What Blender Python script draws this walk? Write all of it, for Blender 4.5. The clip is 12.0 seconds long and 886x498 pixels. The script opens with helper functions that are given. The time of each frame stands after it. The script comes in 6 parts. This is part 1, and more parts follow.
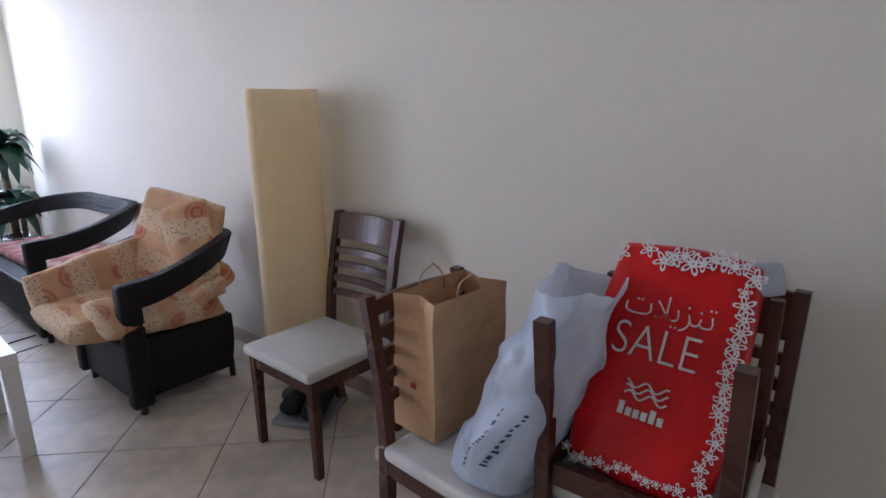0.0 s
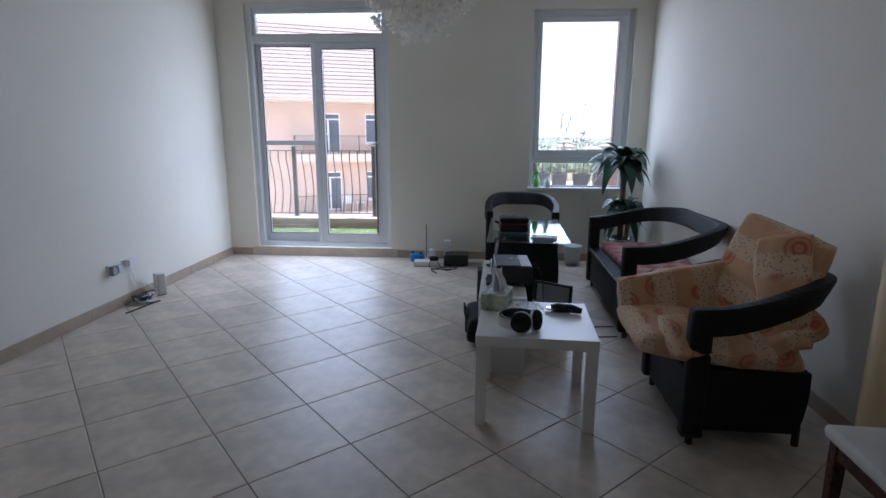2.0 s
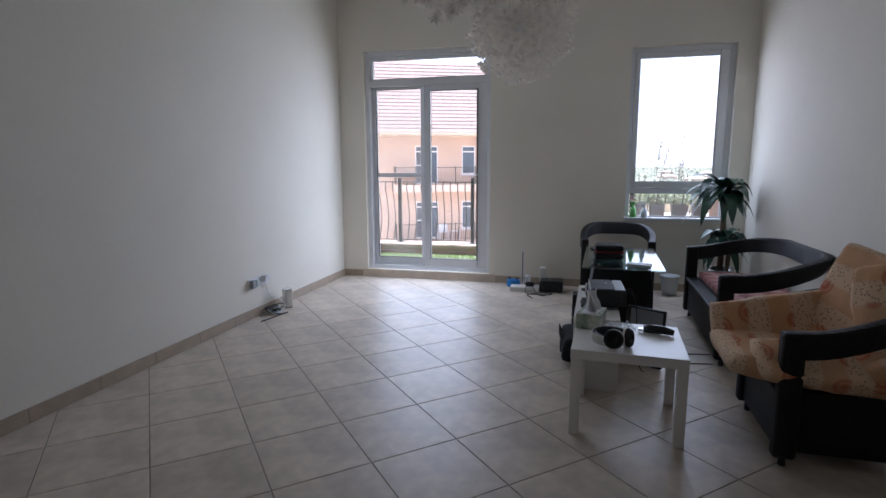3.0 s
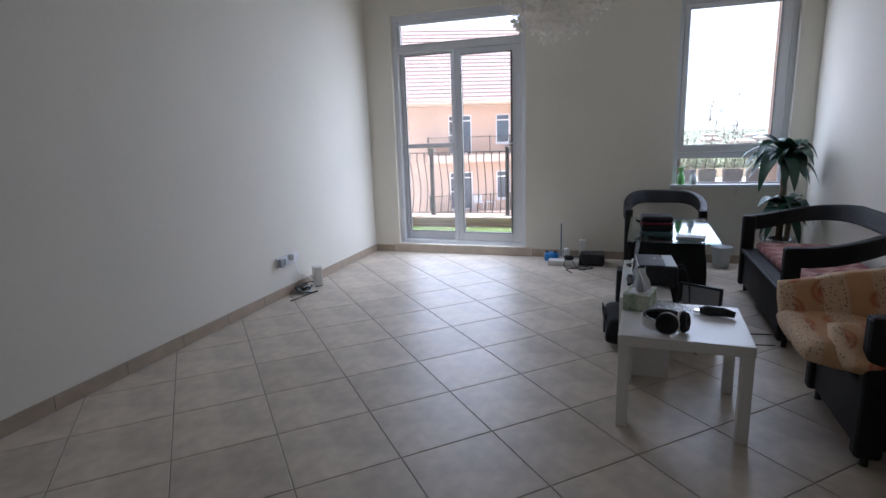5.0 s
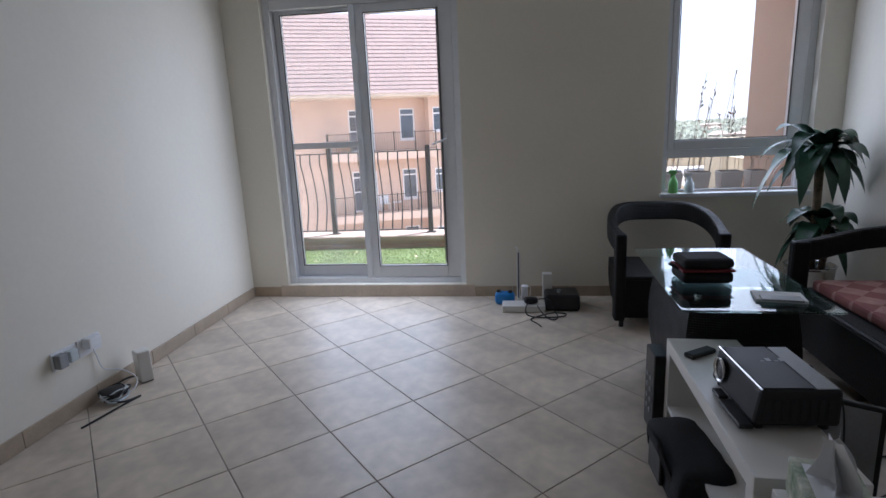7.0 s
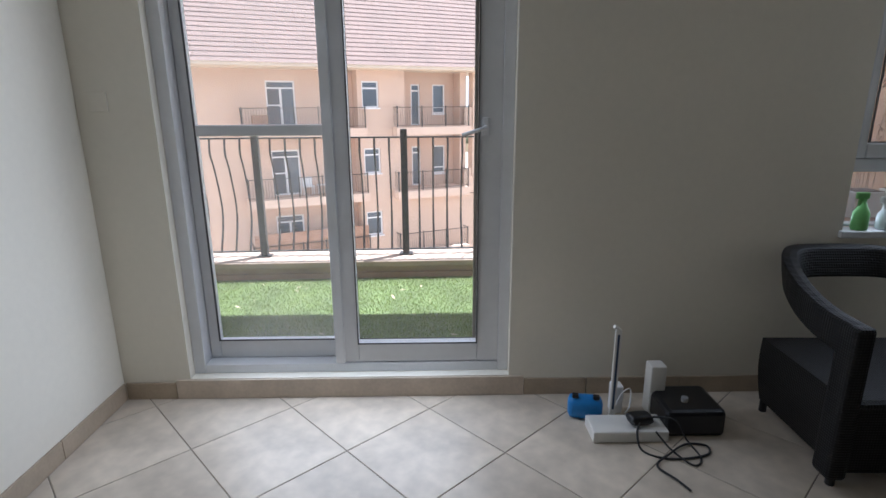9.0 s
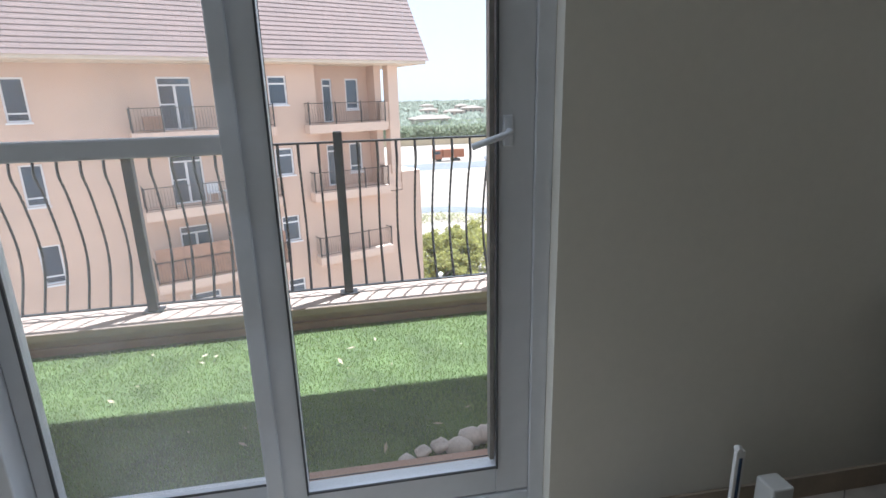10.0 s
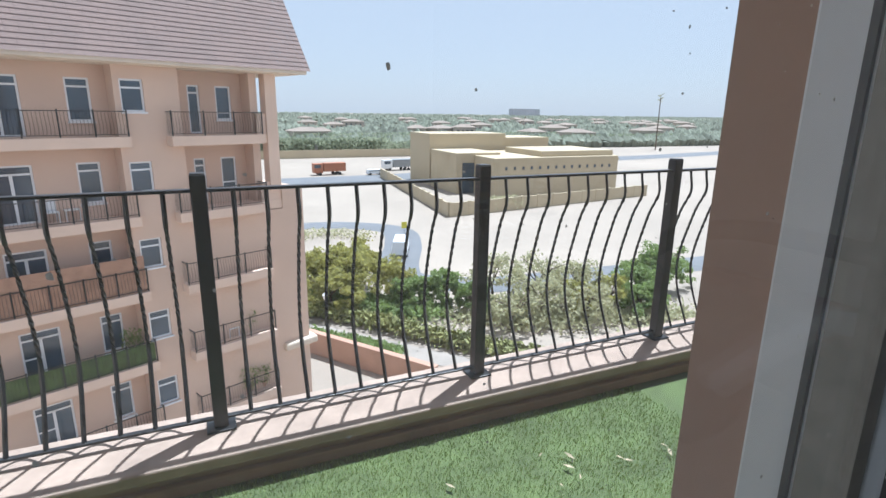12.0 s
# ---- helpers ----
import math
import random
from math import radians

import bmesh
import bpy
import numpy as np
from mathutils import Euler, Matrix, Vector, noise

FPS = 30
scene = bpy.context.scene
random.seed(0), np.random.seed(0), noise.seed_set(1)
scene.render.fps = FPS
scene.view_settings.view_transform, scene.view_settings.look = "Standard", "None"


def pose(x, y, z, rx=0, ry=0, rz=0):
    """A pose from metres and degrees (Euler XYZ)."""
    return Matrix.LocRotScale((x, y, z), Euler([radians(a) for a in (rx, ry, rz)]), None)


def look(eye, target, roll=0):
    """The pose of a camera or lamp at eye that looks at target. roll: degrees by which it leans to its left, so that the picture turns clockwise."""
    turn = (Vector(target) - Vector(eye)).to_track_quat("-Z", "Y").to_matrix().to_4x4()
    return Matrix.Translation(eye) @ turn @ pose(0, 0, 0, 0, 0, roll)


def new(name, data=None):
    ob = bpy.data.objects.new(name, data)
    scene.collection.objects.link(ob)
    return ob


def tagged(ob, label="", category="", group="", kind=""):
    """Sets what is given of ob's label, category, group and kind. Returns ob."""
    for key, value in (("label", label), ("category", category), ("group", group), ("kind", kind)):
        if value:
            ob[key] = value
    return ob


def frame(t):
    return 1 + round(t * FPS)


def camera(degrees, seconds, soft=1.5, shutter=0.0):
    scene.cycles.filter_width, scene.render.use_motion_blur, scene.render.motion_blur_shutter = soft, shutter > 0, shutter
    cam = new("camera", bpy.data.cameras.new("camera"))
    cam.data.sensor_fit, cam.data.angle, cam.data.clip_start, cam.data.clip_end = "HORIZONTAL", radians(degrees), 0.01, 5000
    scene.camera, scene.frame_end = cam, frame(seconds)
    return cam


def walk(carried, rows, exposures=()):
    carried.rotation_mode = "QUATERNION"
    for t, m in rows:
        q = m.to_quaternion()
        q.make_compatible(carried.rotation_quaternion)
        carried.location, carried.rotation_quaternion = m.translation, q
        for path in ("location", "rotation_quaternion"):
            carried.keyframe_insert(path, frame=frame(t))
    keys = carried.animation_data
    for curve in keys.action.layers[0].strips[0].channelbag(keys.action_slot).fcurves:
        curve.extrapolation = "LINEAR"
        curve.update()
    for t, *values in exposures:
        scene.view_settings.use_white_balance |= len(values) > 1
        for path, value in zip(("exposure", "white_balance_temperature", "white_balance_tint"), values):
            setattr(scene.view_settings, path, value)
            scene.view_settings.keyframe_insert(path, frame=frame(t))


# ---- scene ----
cam = camera(79.1, 12.0)
PATH = [
    (0, (2.821, -5.987, 1.344), (4.369, -4.821, 0.851), -0.2),
    (0.5, (2.822, -5.795, 1.339), (4.111, -4.340, 0.867), -0.1),
    (1, (2.791, -5.690, 1.344), (3.681, -3.956, 0.897), -0.7),
    (1.5, (2.795, -5.710, 1.358), (3.219, -3.803, 0.929), -0.5),
    (2, (2.826, -5.785, 1.338), (2.684, -3.834, 0.922), 0.2),
    (2.5, (2.828, -5.92, 1.375), (2.477, -3.979, 1.042), 0.4),
    (3, (2.818, -6.136, 1.358), (2.336, -4.22, 1.051), -0.2),
    (3.2, (2.819, -6.196, 1.354), (2.284, -4.294, 1.043), 0.1),
    (4.8, (2.80, -6.045, 1.328), (2.181, -4.185, 0.929), -0.9),
    (5, (2.777, -5.895, 1.35), (2.171, -4.035, 0.939), -1.9),
    (5.5, (2.697, -5.553, 1.368), (2.139, -3.676, 0.96), -2.1),
    (6, (2.548, -5.089, 1.365), (2.151, -3.171, 0.958), -1.6),
    (6.5, (2.422, -4.64, 1.345), (2.115, -2.71, 0.918), -2.4),
    (7, (2.228, -4.175, 1.339), (1.961, -2.243, 0.902), -2.5),
    (7.2, (2.152, -4.009, 1.341), (1.925, -2.069, 0.909), -2.2),
    (8.8, (1.538, -2.529, 1.33), (1.551, -0.596, 0.816), -0.3),
    (9, (1.482, -2.324, 1.351), (1.512, -0.393, 0.833), -0.3),
    (9.5, (1.374, -1.845, 1.335), (1.572, 0.072, 0.801), -0.9),
    (10, (1.293, -1.312, 1.345), (1.619, 0.585, 0.804), -1.5),
    (10.5, (1.217, -0.894, 1.347), (1.705, 0.97, 0.81), -0.1),
    (11, (1.197, -0.511, 1.378), (1.89, 1.289, 0.851), 0.4),
    (11.5, (1.266, -0.259, 1.387), (1.982, 1.539, 0.884), 0.7),
    (12, (1.317, -0.1, 1.393), (2.064, 1.688, 0.899), 0.8),
]
EXPOSE = [(0, 4.43, 5300, 22), (0.5, 3.75, 5100, 20), (1.0, 3.35, 5000, 17), (1.5, 3.1, 5000, 17), (2.0, 2.88, 5150, 17), (3.0, 2.88, 5400, 19), (5.0, 2.98, 5400, 18), (6.0, 2.75, 5450, 18),
          (6.5, 2.74, 5450, 19), (7.0, 2.52, 5500, 18), (9.0, 2.45, 5650, 14), (9.5, 2.42, 5550, 13), (10.0, 2.15, 5450, 11), (10.5, 1.8, 5350, 10), (11.0, 1.68, 5400, 9), (11.5, 1.53, 5400, 9), (12.0, 1.46, 5400, 9)]
walk(cam, [(r[0], look(*r[1:])) for r in PATH], EXPOSE)

# ---- world, sun, exposure ----
world = bpy.data.worlds.new("sky")
scene.world = world
world.use_nodes = True
wn = world.node_tree.nodes
sky = wn.new("ShaderNodeTexSky")
sky.sky_type, sky.sun_disc = "NISHITA", False
sky.sun_elevation, sky.sun_rotation = radians(70), radians(56)
sky.air_density, sky.dust_density, sky.ozone_density = 1.0, 1.0, 1.0
haze = wn.new("ShaderNodeMix")
haze.data_type = "RGBA"
haze.inputs["Factor"].default_value = 0.92
haze.inputs[7].default_value = (2.2, 2.265, 2.36, 1)
world.node_tree.links.new(sky.outputs[0], haze.inputs[6])
world.node_tree.links.new(haze.outputs[2], wn["Background"].inputs[0])
wn["Background"].inputs[1].default_value = 0.115
sun = new("sun", bpy.data.lights.new("sun", "SUN"))
sun.data.energy, sun.data.angle, sun.data.color = 3.1, radians(0.6), (1.0, 0.97, 0.92)
sun.matrix_world = look((0.3 * 40, 0.2 * 40, 40), (0, 0, 0))
# added area lamps inside the room's two openings, tilted down, boosting the sky light
for x, z0, z1, w, n, power in ((1.07, 0.2, 2.6, 1.14, 8, 3.2), (3.815, 0.82, 2.54, 0.92, 5, 1.6)):
    h = (z1 - z0) / n
    for i in range(n):
        fill_lamp = new("opening_fill_lamp", bpy.data.lights.new("opening_fill_lamp", "AREA"))
        fill_lamp.data.shape, fill_lamp.data.size, fill_lamp.data.size_y = "RECTANGLE", w, h
        fill_lamp.data.energy, fill_lamp.data.color = power / n, (0.86, 0.93, 1.0)
        fill_lamp.matrix_world = pose(x, -0.022, z0 + h * (i + 0.5), -68, 0, 0)

# ---- building helpers ----
rng = random.Random(7)


def box(bm, x0, x1, y0, y1, z0, z1, bevel=0.0, m=None):
    r = bmesh.ops.create_cube(bm, size=1.0)
    vs = r["verts"]
    for v in vs:
        v.co = Vector((x0 + (v.co.x + 0.5) * (x1 - x0), y0 + (v.co.y + 0.5) * (y1 - y0), z0 + (v.co.z + 0.5) * (z1 - z0)))
    if bevel > 0:
        es = list({e for v in vs for e in v.link_edges})
        r = bmesh.ops.bevel(bm, geom=es, offset=bevel, segments=2, affect="EDGES", profile=0.5)
        vs = list({v for f in r["faces"] for v in f.verts} | {v for v in vs if v.is_valid})
    if m is not None:
        for v in vs:
            v.co = m @ v.co
    return vs


def tube(bm, pts, r, n=8, flat=None, closed=False, taper=None):
    """A swept tube along pts; flat=(half width, half height) sweeps an upright rounded bar instead."""
    pts = [Vector(p) for p in pts]
    rings = []
    k = len(pts)
    prev = None
    for i, p in enumerate(pts):
        a = pts[(i - 1) % k] if (closed or i > 0) else p
        b = pts[(i + 1) % k] if (closed or i < k - 1) else p
        d = (b - a).normalized()
        if flat:
            side = Vector((d.y, -d.x, 0)).normalized()
            up = Vector((0, 0, 1))
        else:
            ref = Vector((0, 0, 1)) if abs(d.z) < 0.95 else Vector((1, 0, 0))
            side = d.cross(ref).normalized()
            if prev is not None and side.dot(prev) < 0:
                side = -side
            prev = side
            up = side.cross(d).normalized()
        f = taper(i / max(1, k - 1)) if taper else 1.0
        ring = []
        for j in range(n):
            t = 2 * math.pi * j / n
            if flat:
                c, s = math.cos(t), math.sin(t)
                q = 0.35
                ring.append(bm.verts.new(p + side * flat[0] * f * math.copysign(abs(c) ** q, c) + up * flat[1] * f * math.copysign(abs(s) ** q, s)))
            else:
                ring.append(bm.verts.new(p + side * (r * f * math.cos(t)) + up * (r * f * math.sin(t))))
        rings.append(ring)
    for i in range(k if closed else k - 1):
        a, b = rings[i], rings[(i + 1) % k]
        for j in range(n):
            bm.faces.new((a[j], a[(j + 1) % n], b[(j + 1) % n], b[j]))
    if not closed:
        bm.faces.new(list(reversed(rings[0])))
        bm.faces.new(rings[-1])


def lathe(bm, profile, n=20, c=(0, 0, 0)):
    rings = [[bm.verts.new((c[0] + r * math.cos(2 * math.pi * j / n), c[1] + r * math.sin(2 * math.pi * j / n), c[2] + z)) for j in range(n)] for r, z in profile]
    for a, b in zip(rings, rings[1:]):
        for j in range(n):
            bm.faces.new((a[j], a[(j + 1) % n], b[(j + 1) % n], b[j]))
    if profile[0][0] > 1e-4:
        bm.faces.new(list(reversed(rings[0])))
    if profile[-1][0] > 1e-4:
        bm.faces.new(rings[-1])


def holed(bm, a0, a1, z0, z1, b0, b1, holes, turn=None):
    """A wall slab along the first axis from a0 to a1, with openings (a, a, z, z) through its thickness b0 to b1."""
    As = sorted({a0, a1, *[h[0] for h in holes], *[h[1] for h in holes]})
    Zs = sorted({z0, z1, *[h[2] for h in holes], *[h[3] for h in holes]})
    As, Zs = [a for a in As if a0 <= a <= a1], [z for z in Zs if z0 <= z <= z1]

    def solid(i, j):
        if not (0 <= i < len(As) - 1 and 0 <= j < len(Zs) - 1):
            return False
        a, z = (As[i] + As[i + 1]) / 2, (Zs[j] + Zs[j + 1]) / 2
        return not any(h[0] < a < h[1] and h[2] < z < h[3] for h in holes)

    def quad(*ps):
        bm.faces.new([bm.verts.new(turn @ Vector(p) if turn is not None else Vector(p)) for p in ps])

    for i in range(len(As) - 1):
        for j in range(len(Zs) - 1):
            if not solid(i, j):
                continue
            p, q, r, s = As[i], As[i + 1], Zs[j], Zs[j + 1]
            quad((p, b0, r), (q, b0, r), (q, b0, s), (p, b0, s))
            quad((q, b1, r), (p, b1, r), (p, b1, s), (q, b1, s))
            if not solid(i - 1, j):
                quad((p, b1, r), (p, b0, r), (p, b0, s), (p, b1, s))
            if not solid(i + 1, j):
                quad((q, b0, r), (q, b1, r), (q, b1, s), (q, b0, s))
            if not solid(i, j - 1):
                quad((p, b1, r), (q, b1, r), (q, b0, r), (p, b0, r))
            if not solid(i, j + 1):
                quad((p, b0, s), (q, b0, s), (q, b1, s), (p, b1, s))
    bmesh.ops.remove_doubles(bm, verts=bm.verts, dist=1e-5)


def bars(bm, x0, x1, z0, z1, y0, y1, left, right, bottom, top, bevel=0.004):
    """Four bars of a rectangular frame."""
    box(bm, x0, x0 + left, y0, y1, z0, z1, bevel)
    box(bm, x1 - right, x1, y0, y1, z0, z1, bevel)
    box(bm, x0 + left, x1 - right, y0 + 0.002, y1 - 0.002, z0, z0 + bottom, bevel)
    box(bm, x0 + left, x1 - right, y0 + 0.002, y1 - 0.002, z1 - top, z1, bevel)


def part(name, bm, material, parent=None, label="", smooth=False):
    me = bpy.data.meshes.new(name)
    bm.normal_update()
    bm.to_mesh(me)
    bm.free()
    return linked(name, me, material, parent, label, smooth)


def linked(name, me, material, parent=None, label="", smooth=False):
    if material and not me.materials:
        me.materials.append(material)
    if smooth:
        me.polygons.foreach_set("use_smooth", [True] * len(me.polygons))
    ob = new(name, me)
    ob.parent = parent
    if label:
        ob["label"] = label
    return ob


def raw(name, verts, faces, material, parent=None, label="", smooth=False):
    me = bpy.data.meshes.new(name)
    me.from_pydata(verts, [], faces)
    me.update()
    return linked(name, me, material, parent, label, smooth)


def thing(name, m, label, category, group="", kind=""):
    ob = new(name)
    ob.empty_display_size = 0.1
    ob.matrix_basis = m if isinstance(m, Matrix) else Matrix.Translation(m)
    return tagged(ob, label, category, group, kind)


def B():
    return bmesh.new()


def about(x, y, degrees):
    return Matrix.Translation((x, y, 0)) @ pose(0, 0, 0, 0, 0, degrees) @ Matrix.Translation((-x, -y, 0))


def settle(first, m, leave=()):
    """Turns all top-level objects made since the given count about a common upright axis."""
    for ob in list(scene.collection.objects)[first:]:
        if ob.parent is None and ob.name.split(".")[0] not in leave:
            ob.matrix_basis = m @ ob.matrix_basis


def crumple(bm, amount, scale, cuts=0, keep=None):
    if cuts:
        bmesh.ops.subdivide_edges(bm, edges=bm.edges[:], cuts=cuts, use_grid_fill=True)
    for v in bm.verts:
        n = noise.noise_vector(v.co * scale)
        f = 1.0 if keep is None else keep(v.co)
        v.co += n * amount * f


def swell(a, b, sz, bulge):
    """Half thickness of a stuffed cushion at a, b (each -1 to 1)."""
    h = max(0.0, (1 - abs(a) ** 6) * (1 - abs(b) ** 6)) ** 0.5
    return sz / 2 * ((1 - bulge) * min(1, h * 1.8) ** 0.6 + bulge * h * (1 - 0.25 * (a * a + b * b)))


def pillow(bm, sx, sy, sz, n=14, bulge=0.5, wob=0.0, seed=0.0, m=None):
    """A stuffed rectangular cushion, centred, lying in x and y."""
    def step(k):
        u = 2 * k / n - 1
        return math.copysign(abs(math.sin(u * math.pi / 2)) ** 0.85, u)

    def side(sign):
        g = []
        for i in range(n + 1):
            row = []
            for j in range(n + 1):
                a, b = step(i), step(j)
                p = Vector((a * sx / 2 * (1 - 0.03 * b * b), b * sy / 2 * (1 - 0.03 * a * a), sign * swell(a, b, sz, bulge)))
                if wob:
                    p += noise.noise_vector(p * 6 + Vector((seed, 0, 0))) * wob
                    p += noise.noise_vector(p * 17 + Vector((seed, 3, 0))) * wob * 0.35
                row.append(bm.verts.new(m @ p if m is not None else p))
            g.append(row)
        for i in range(n):
            for j in range(n):
                f = (g[i][j], g[i + 1][j], g[i + 1][j + 1], g[i][j + 1])
                bm.faces.new(f if sign > 0 else tuple(reversed(f)))
    side(1)
    side(-1)
    bmesh.ops.remove_doubles(bm, verts=bm.verts, dist=1e-4)


# ---- materials ----
def material(name, color, rough=0.5, metal=0.0, var=0.12, scale=6.0, fine=80.0, bump=0.0, bump_scale=120.0, spec=0.5, tint=None, per_object=0.0):
    """Painted, stained or woven surface: colour varies at two scales, with a fine relief."""
    m = bpy.data.materials.new(name)
    m.use_nodes = True
    t = m.node_tree
    N, L = t.nodes, t.links
    p = N["Principled BSDF"]
    p.inputs["Roughness"].default_value, p.inputs["Metallic"].default_value = rough, metal
    p.inputs["Specular IOR Level"].default_value = spec
    co = N.new("ShaderNodeTexCoord")
    n1, n2 = N.new("ShaderNodeTexNoise"), N.new("ShaderNodeTexNoise")
    n1.inputs["Scale"].default_value, n1.inputs["Detail"].default_value = scale, 5
    n2.inputs["Scale"].default_value, n2.inputs["Detail"].default_value = fine, 3
    L.new(co.outputs["Object"], n1.inputs["Vector"])
    L.new(co.outputs["Object"], n2.inputs["Vector"])
    mix = N.new("ShaderNodeMath")
    mix.operation = "MULTIPLY_ADD"
    L.new(n2.outputs["Fac"], mix.inputs[0])
    mix.inputs[1].default_value = 0.4
    L.new(n1.outputs["Fac"], mix.inputs[2])
    ramp = N.new("ShaderNodeValToRGB")
    c = Vector(color)
    d = Vector(tint) if tint else c * (1 - 2.0 * var)
    ramp.color_ramp.elements[0].position, ramp.color_ramp.elements[1].position = 0.45, 0.95
    ramp.color_ramp.elements[0].color = (*d, 1)
    ramp.color_ramp.elements[1].color = (*[min(1, x * (1 + 0.6 * var)) for x in c], 1)
    L.new(mix.outputs[0], ramp.inputs["Fac"])
    out = ramp.outputs["Color"]
    if per_object:
        info, hsv = N.new("ShaderNodeObjectInfo"), N.new("ShaderNodeHueSaturation")
        mr = N.new("ShaderNodeMapRange")
        mr.inputs["To Min"].default_value, mr.inputs["To Max"].default_value = 1 - per_object, 1 + per_object
        L.new(info.outputs["Random"], mr.inputs["Value"])
        L.new(mr.outputs[0], hsv.inputs["Value"])
        L.new(out, hsv.inputs["Color"])
        out = hsv.outputs["Color"]
    L.new(out, p.inputs["Base Color"])
    rr = N.new("ShaderNodeMapRange")
    rr.inputs["To Min"].default_value, rr.inputs["To Max"].default_value = max(0, rough - 0.08), min(1, rough + 0.1)
    L.new(n1.outputs["Fac"], rr.inputs["Value"])
    L.new(rr.outputs[0], p.inputs["Roughness"])
    if bump:
        b, n3 = N.new("ShaderNodeBump"), N.new("ShaderNodeTexNoise")
        n3.inputs["Scale"].default_value, n3.inputs["Detail"].default_value = bump_scale, 4
        L.new(co.outputs["Object"], n3.inputs["Vector"])
        b.inputs["Strength"].default_value, b.inputs["Distance"].default_value = bump, 0.004
        L.new(n3.outputs["Fac"], b.inputs["Height"])
        L.new(b.outputs[0], p.inputs["Normal"])
    return m


def woven(name, color, light, size=90.0, rough=0.42):
    m = material(name, color, rough, var=0.25, scale=5, fine=60)
    t = m.node_tree
    N, L = t.nodes, t.links
    co, mp = N["Texture Coordinate"], N.new("ShaderNodeMapping")
    L.new(co.outputs["Object"], mp.inputs["Vector"])
    waves = []
    for d in ("X", "Y", "Z"):
        w = N.new("ShaderNodeTexWave")
        w.bands_direction = d
        w.inputs["Scale"].default_value = size / 6.2
        w.inputs["Distortion"].default_value = 0.6
        L.new(mp.outputs[0], w.inputs["Vector"])
        waves.append(w)
    a = N.new("ShaderNodeMath")
    a.operation = "MULTIPLY"
    L.new(waves[0].outputs["Fac"], a.inputs[0])
    L.new(waves[1].outputs["Fac"], a.inputs[1])
    s = N.new("ShaderNodeMath")
    s.operation = "ADD"
    L.new(a.outputs[0], s.inputs[0])
    L.new(waves[2].outputs["Fac"], s.inputs[1])
    b = N.new("ShaderNodeBump")
    b.inputs["Strength"].default_value, b.inputs["Distance"].default_value = 0.5, 0.003
    L.new(s.outputs[0], b.inputs["Height"])
    L.new(b.outputs[0], N["Principled BSDF"].inputs["Normal"])
    return m


def spotted(name, base, pale, mark, dark):
    """Cream cloth printed with rust-coloured flowers and small dark sprigs in bands."""
    m = material(name, base, 0.9, var=0.1, scale=9, bump=0.5, bump_scale=260)
    t = m.node_tree
    N, L = t.nodes, t.links
    p = N["Principled BSDF"]
    co = N["Texture Coordinate"]
    src = p.inputs["Base Color"].links[0].from_socket

    def layer(under, fac, color):
        x = N.new("ShaderNodeMix")
        x.data_type = "RGBA"
        L.new(fac, x.inputs["Factor"])
        L.new(under, x.inputs[6])
        x.inputs[7].default_value = (*color, 1)
        return x.outputs[2]

    def ramp(sock, stops):
        r = N.new("ShaderNodeValToRGB")
        e = r.color_ramp.elements
        e[0].position, e[0].color = stops[0][0], (stops[0][1],) * 3 + (1,)
        e[1].position, e[1].color = stops[-1][0], (stops[-1][1],) * 3 + (1,)
        for q, v in stops[1:-1]:
            k = e.new(q)
            k.color = (v, v, v, 1)
        L.new(sock, r.inputs["Fac"])
        return r.outputs["Color"]

    band = N.new("ShaderNodeTexWave")
    band.bands_direction = "X"
    band.inputs["Scale"].default_value, band.inputs["Distortion"].default_value = 1.5, 1.0
    L.new(co.outputs["Object"], band.inputs["Vector"])
    c = layer(src, ramp(band.outputs["Fac"], [(0.35, 0), (0.55, 0.8), (0.9, 0.9)]), pale)
    big = N.new("ShaderNodeTexVoronoi")
    big.inputs["Scale"].default_value = 6.0
    big.inputs["Randomness"].default_value = 0.7
    L.new(co.outputs["Object"], big.inputs["Vector"])
    petals = ramp(big.outputs["Distance"], [(0.0, 0.9), (0.12, 0.3), (0.18, 0.9), (0.27, 0.25), (0.34, 0.7), (0.4, 0.0)])
    row = ramp(band.outputs["Fac"], [(0.0, 1.0), (0.55, 0.95), (0.7, 0.0)])
    both = N.new("ShaderNodeMath")
    both.operation = "MULTIPLY"
    L.new(petals, both.inputs[0])
    L.new(row, both.inputs[1])
    c = layer(c, both.outputs[0], mark)
    small = N.new("ShaderNodeTexVoronoi")
    small.inputs["Scale"].default_value = 64
    L.new(co.outputs["Object"], small.inputs["Vector"])
    small.inputs["Randomness"].default_value = 0.85
    sprig = N.new("ShaderNodeMath")
    sprig.operation = "MULTIPLY"
    L.new(ramp(small.outputs["Distance"], [(0.22, 0.75), (0.34, 0.0)]), sprig.inputs[0])
    L.new(ramp(band.outputs["Fac"], [(0.3, 0.0), (0.6, 1.0), (1.0, 0.9)]), sprig.inputs[1])
    c = layer(c, sprig.outputs[0], dark)
    L.new(c, p.inputs["Base Color"])
    return m


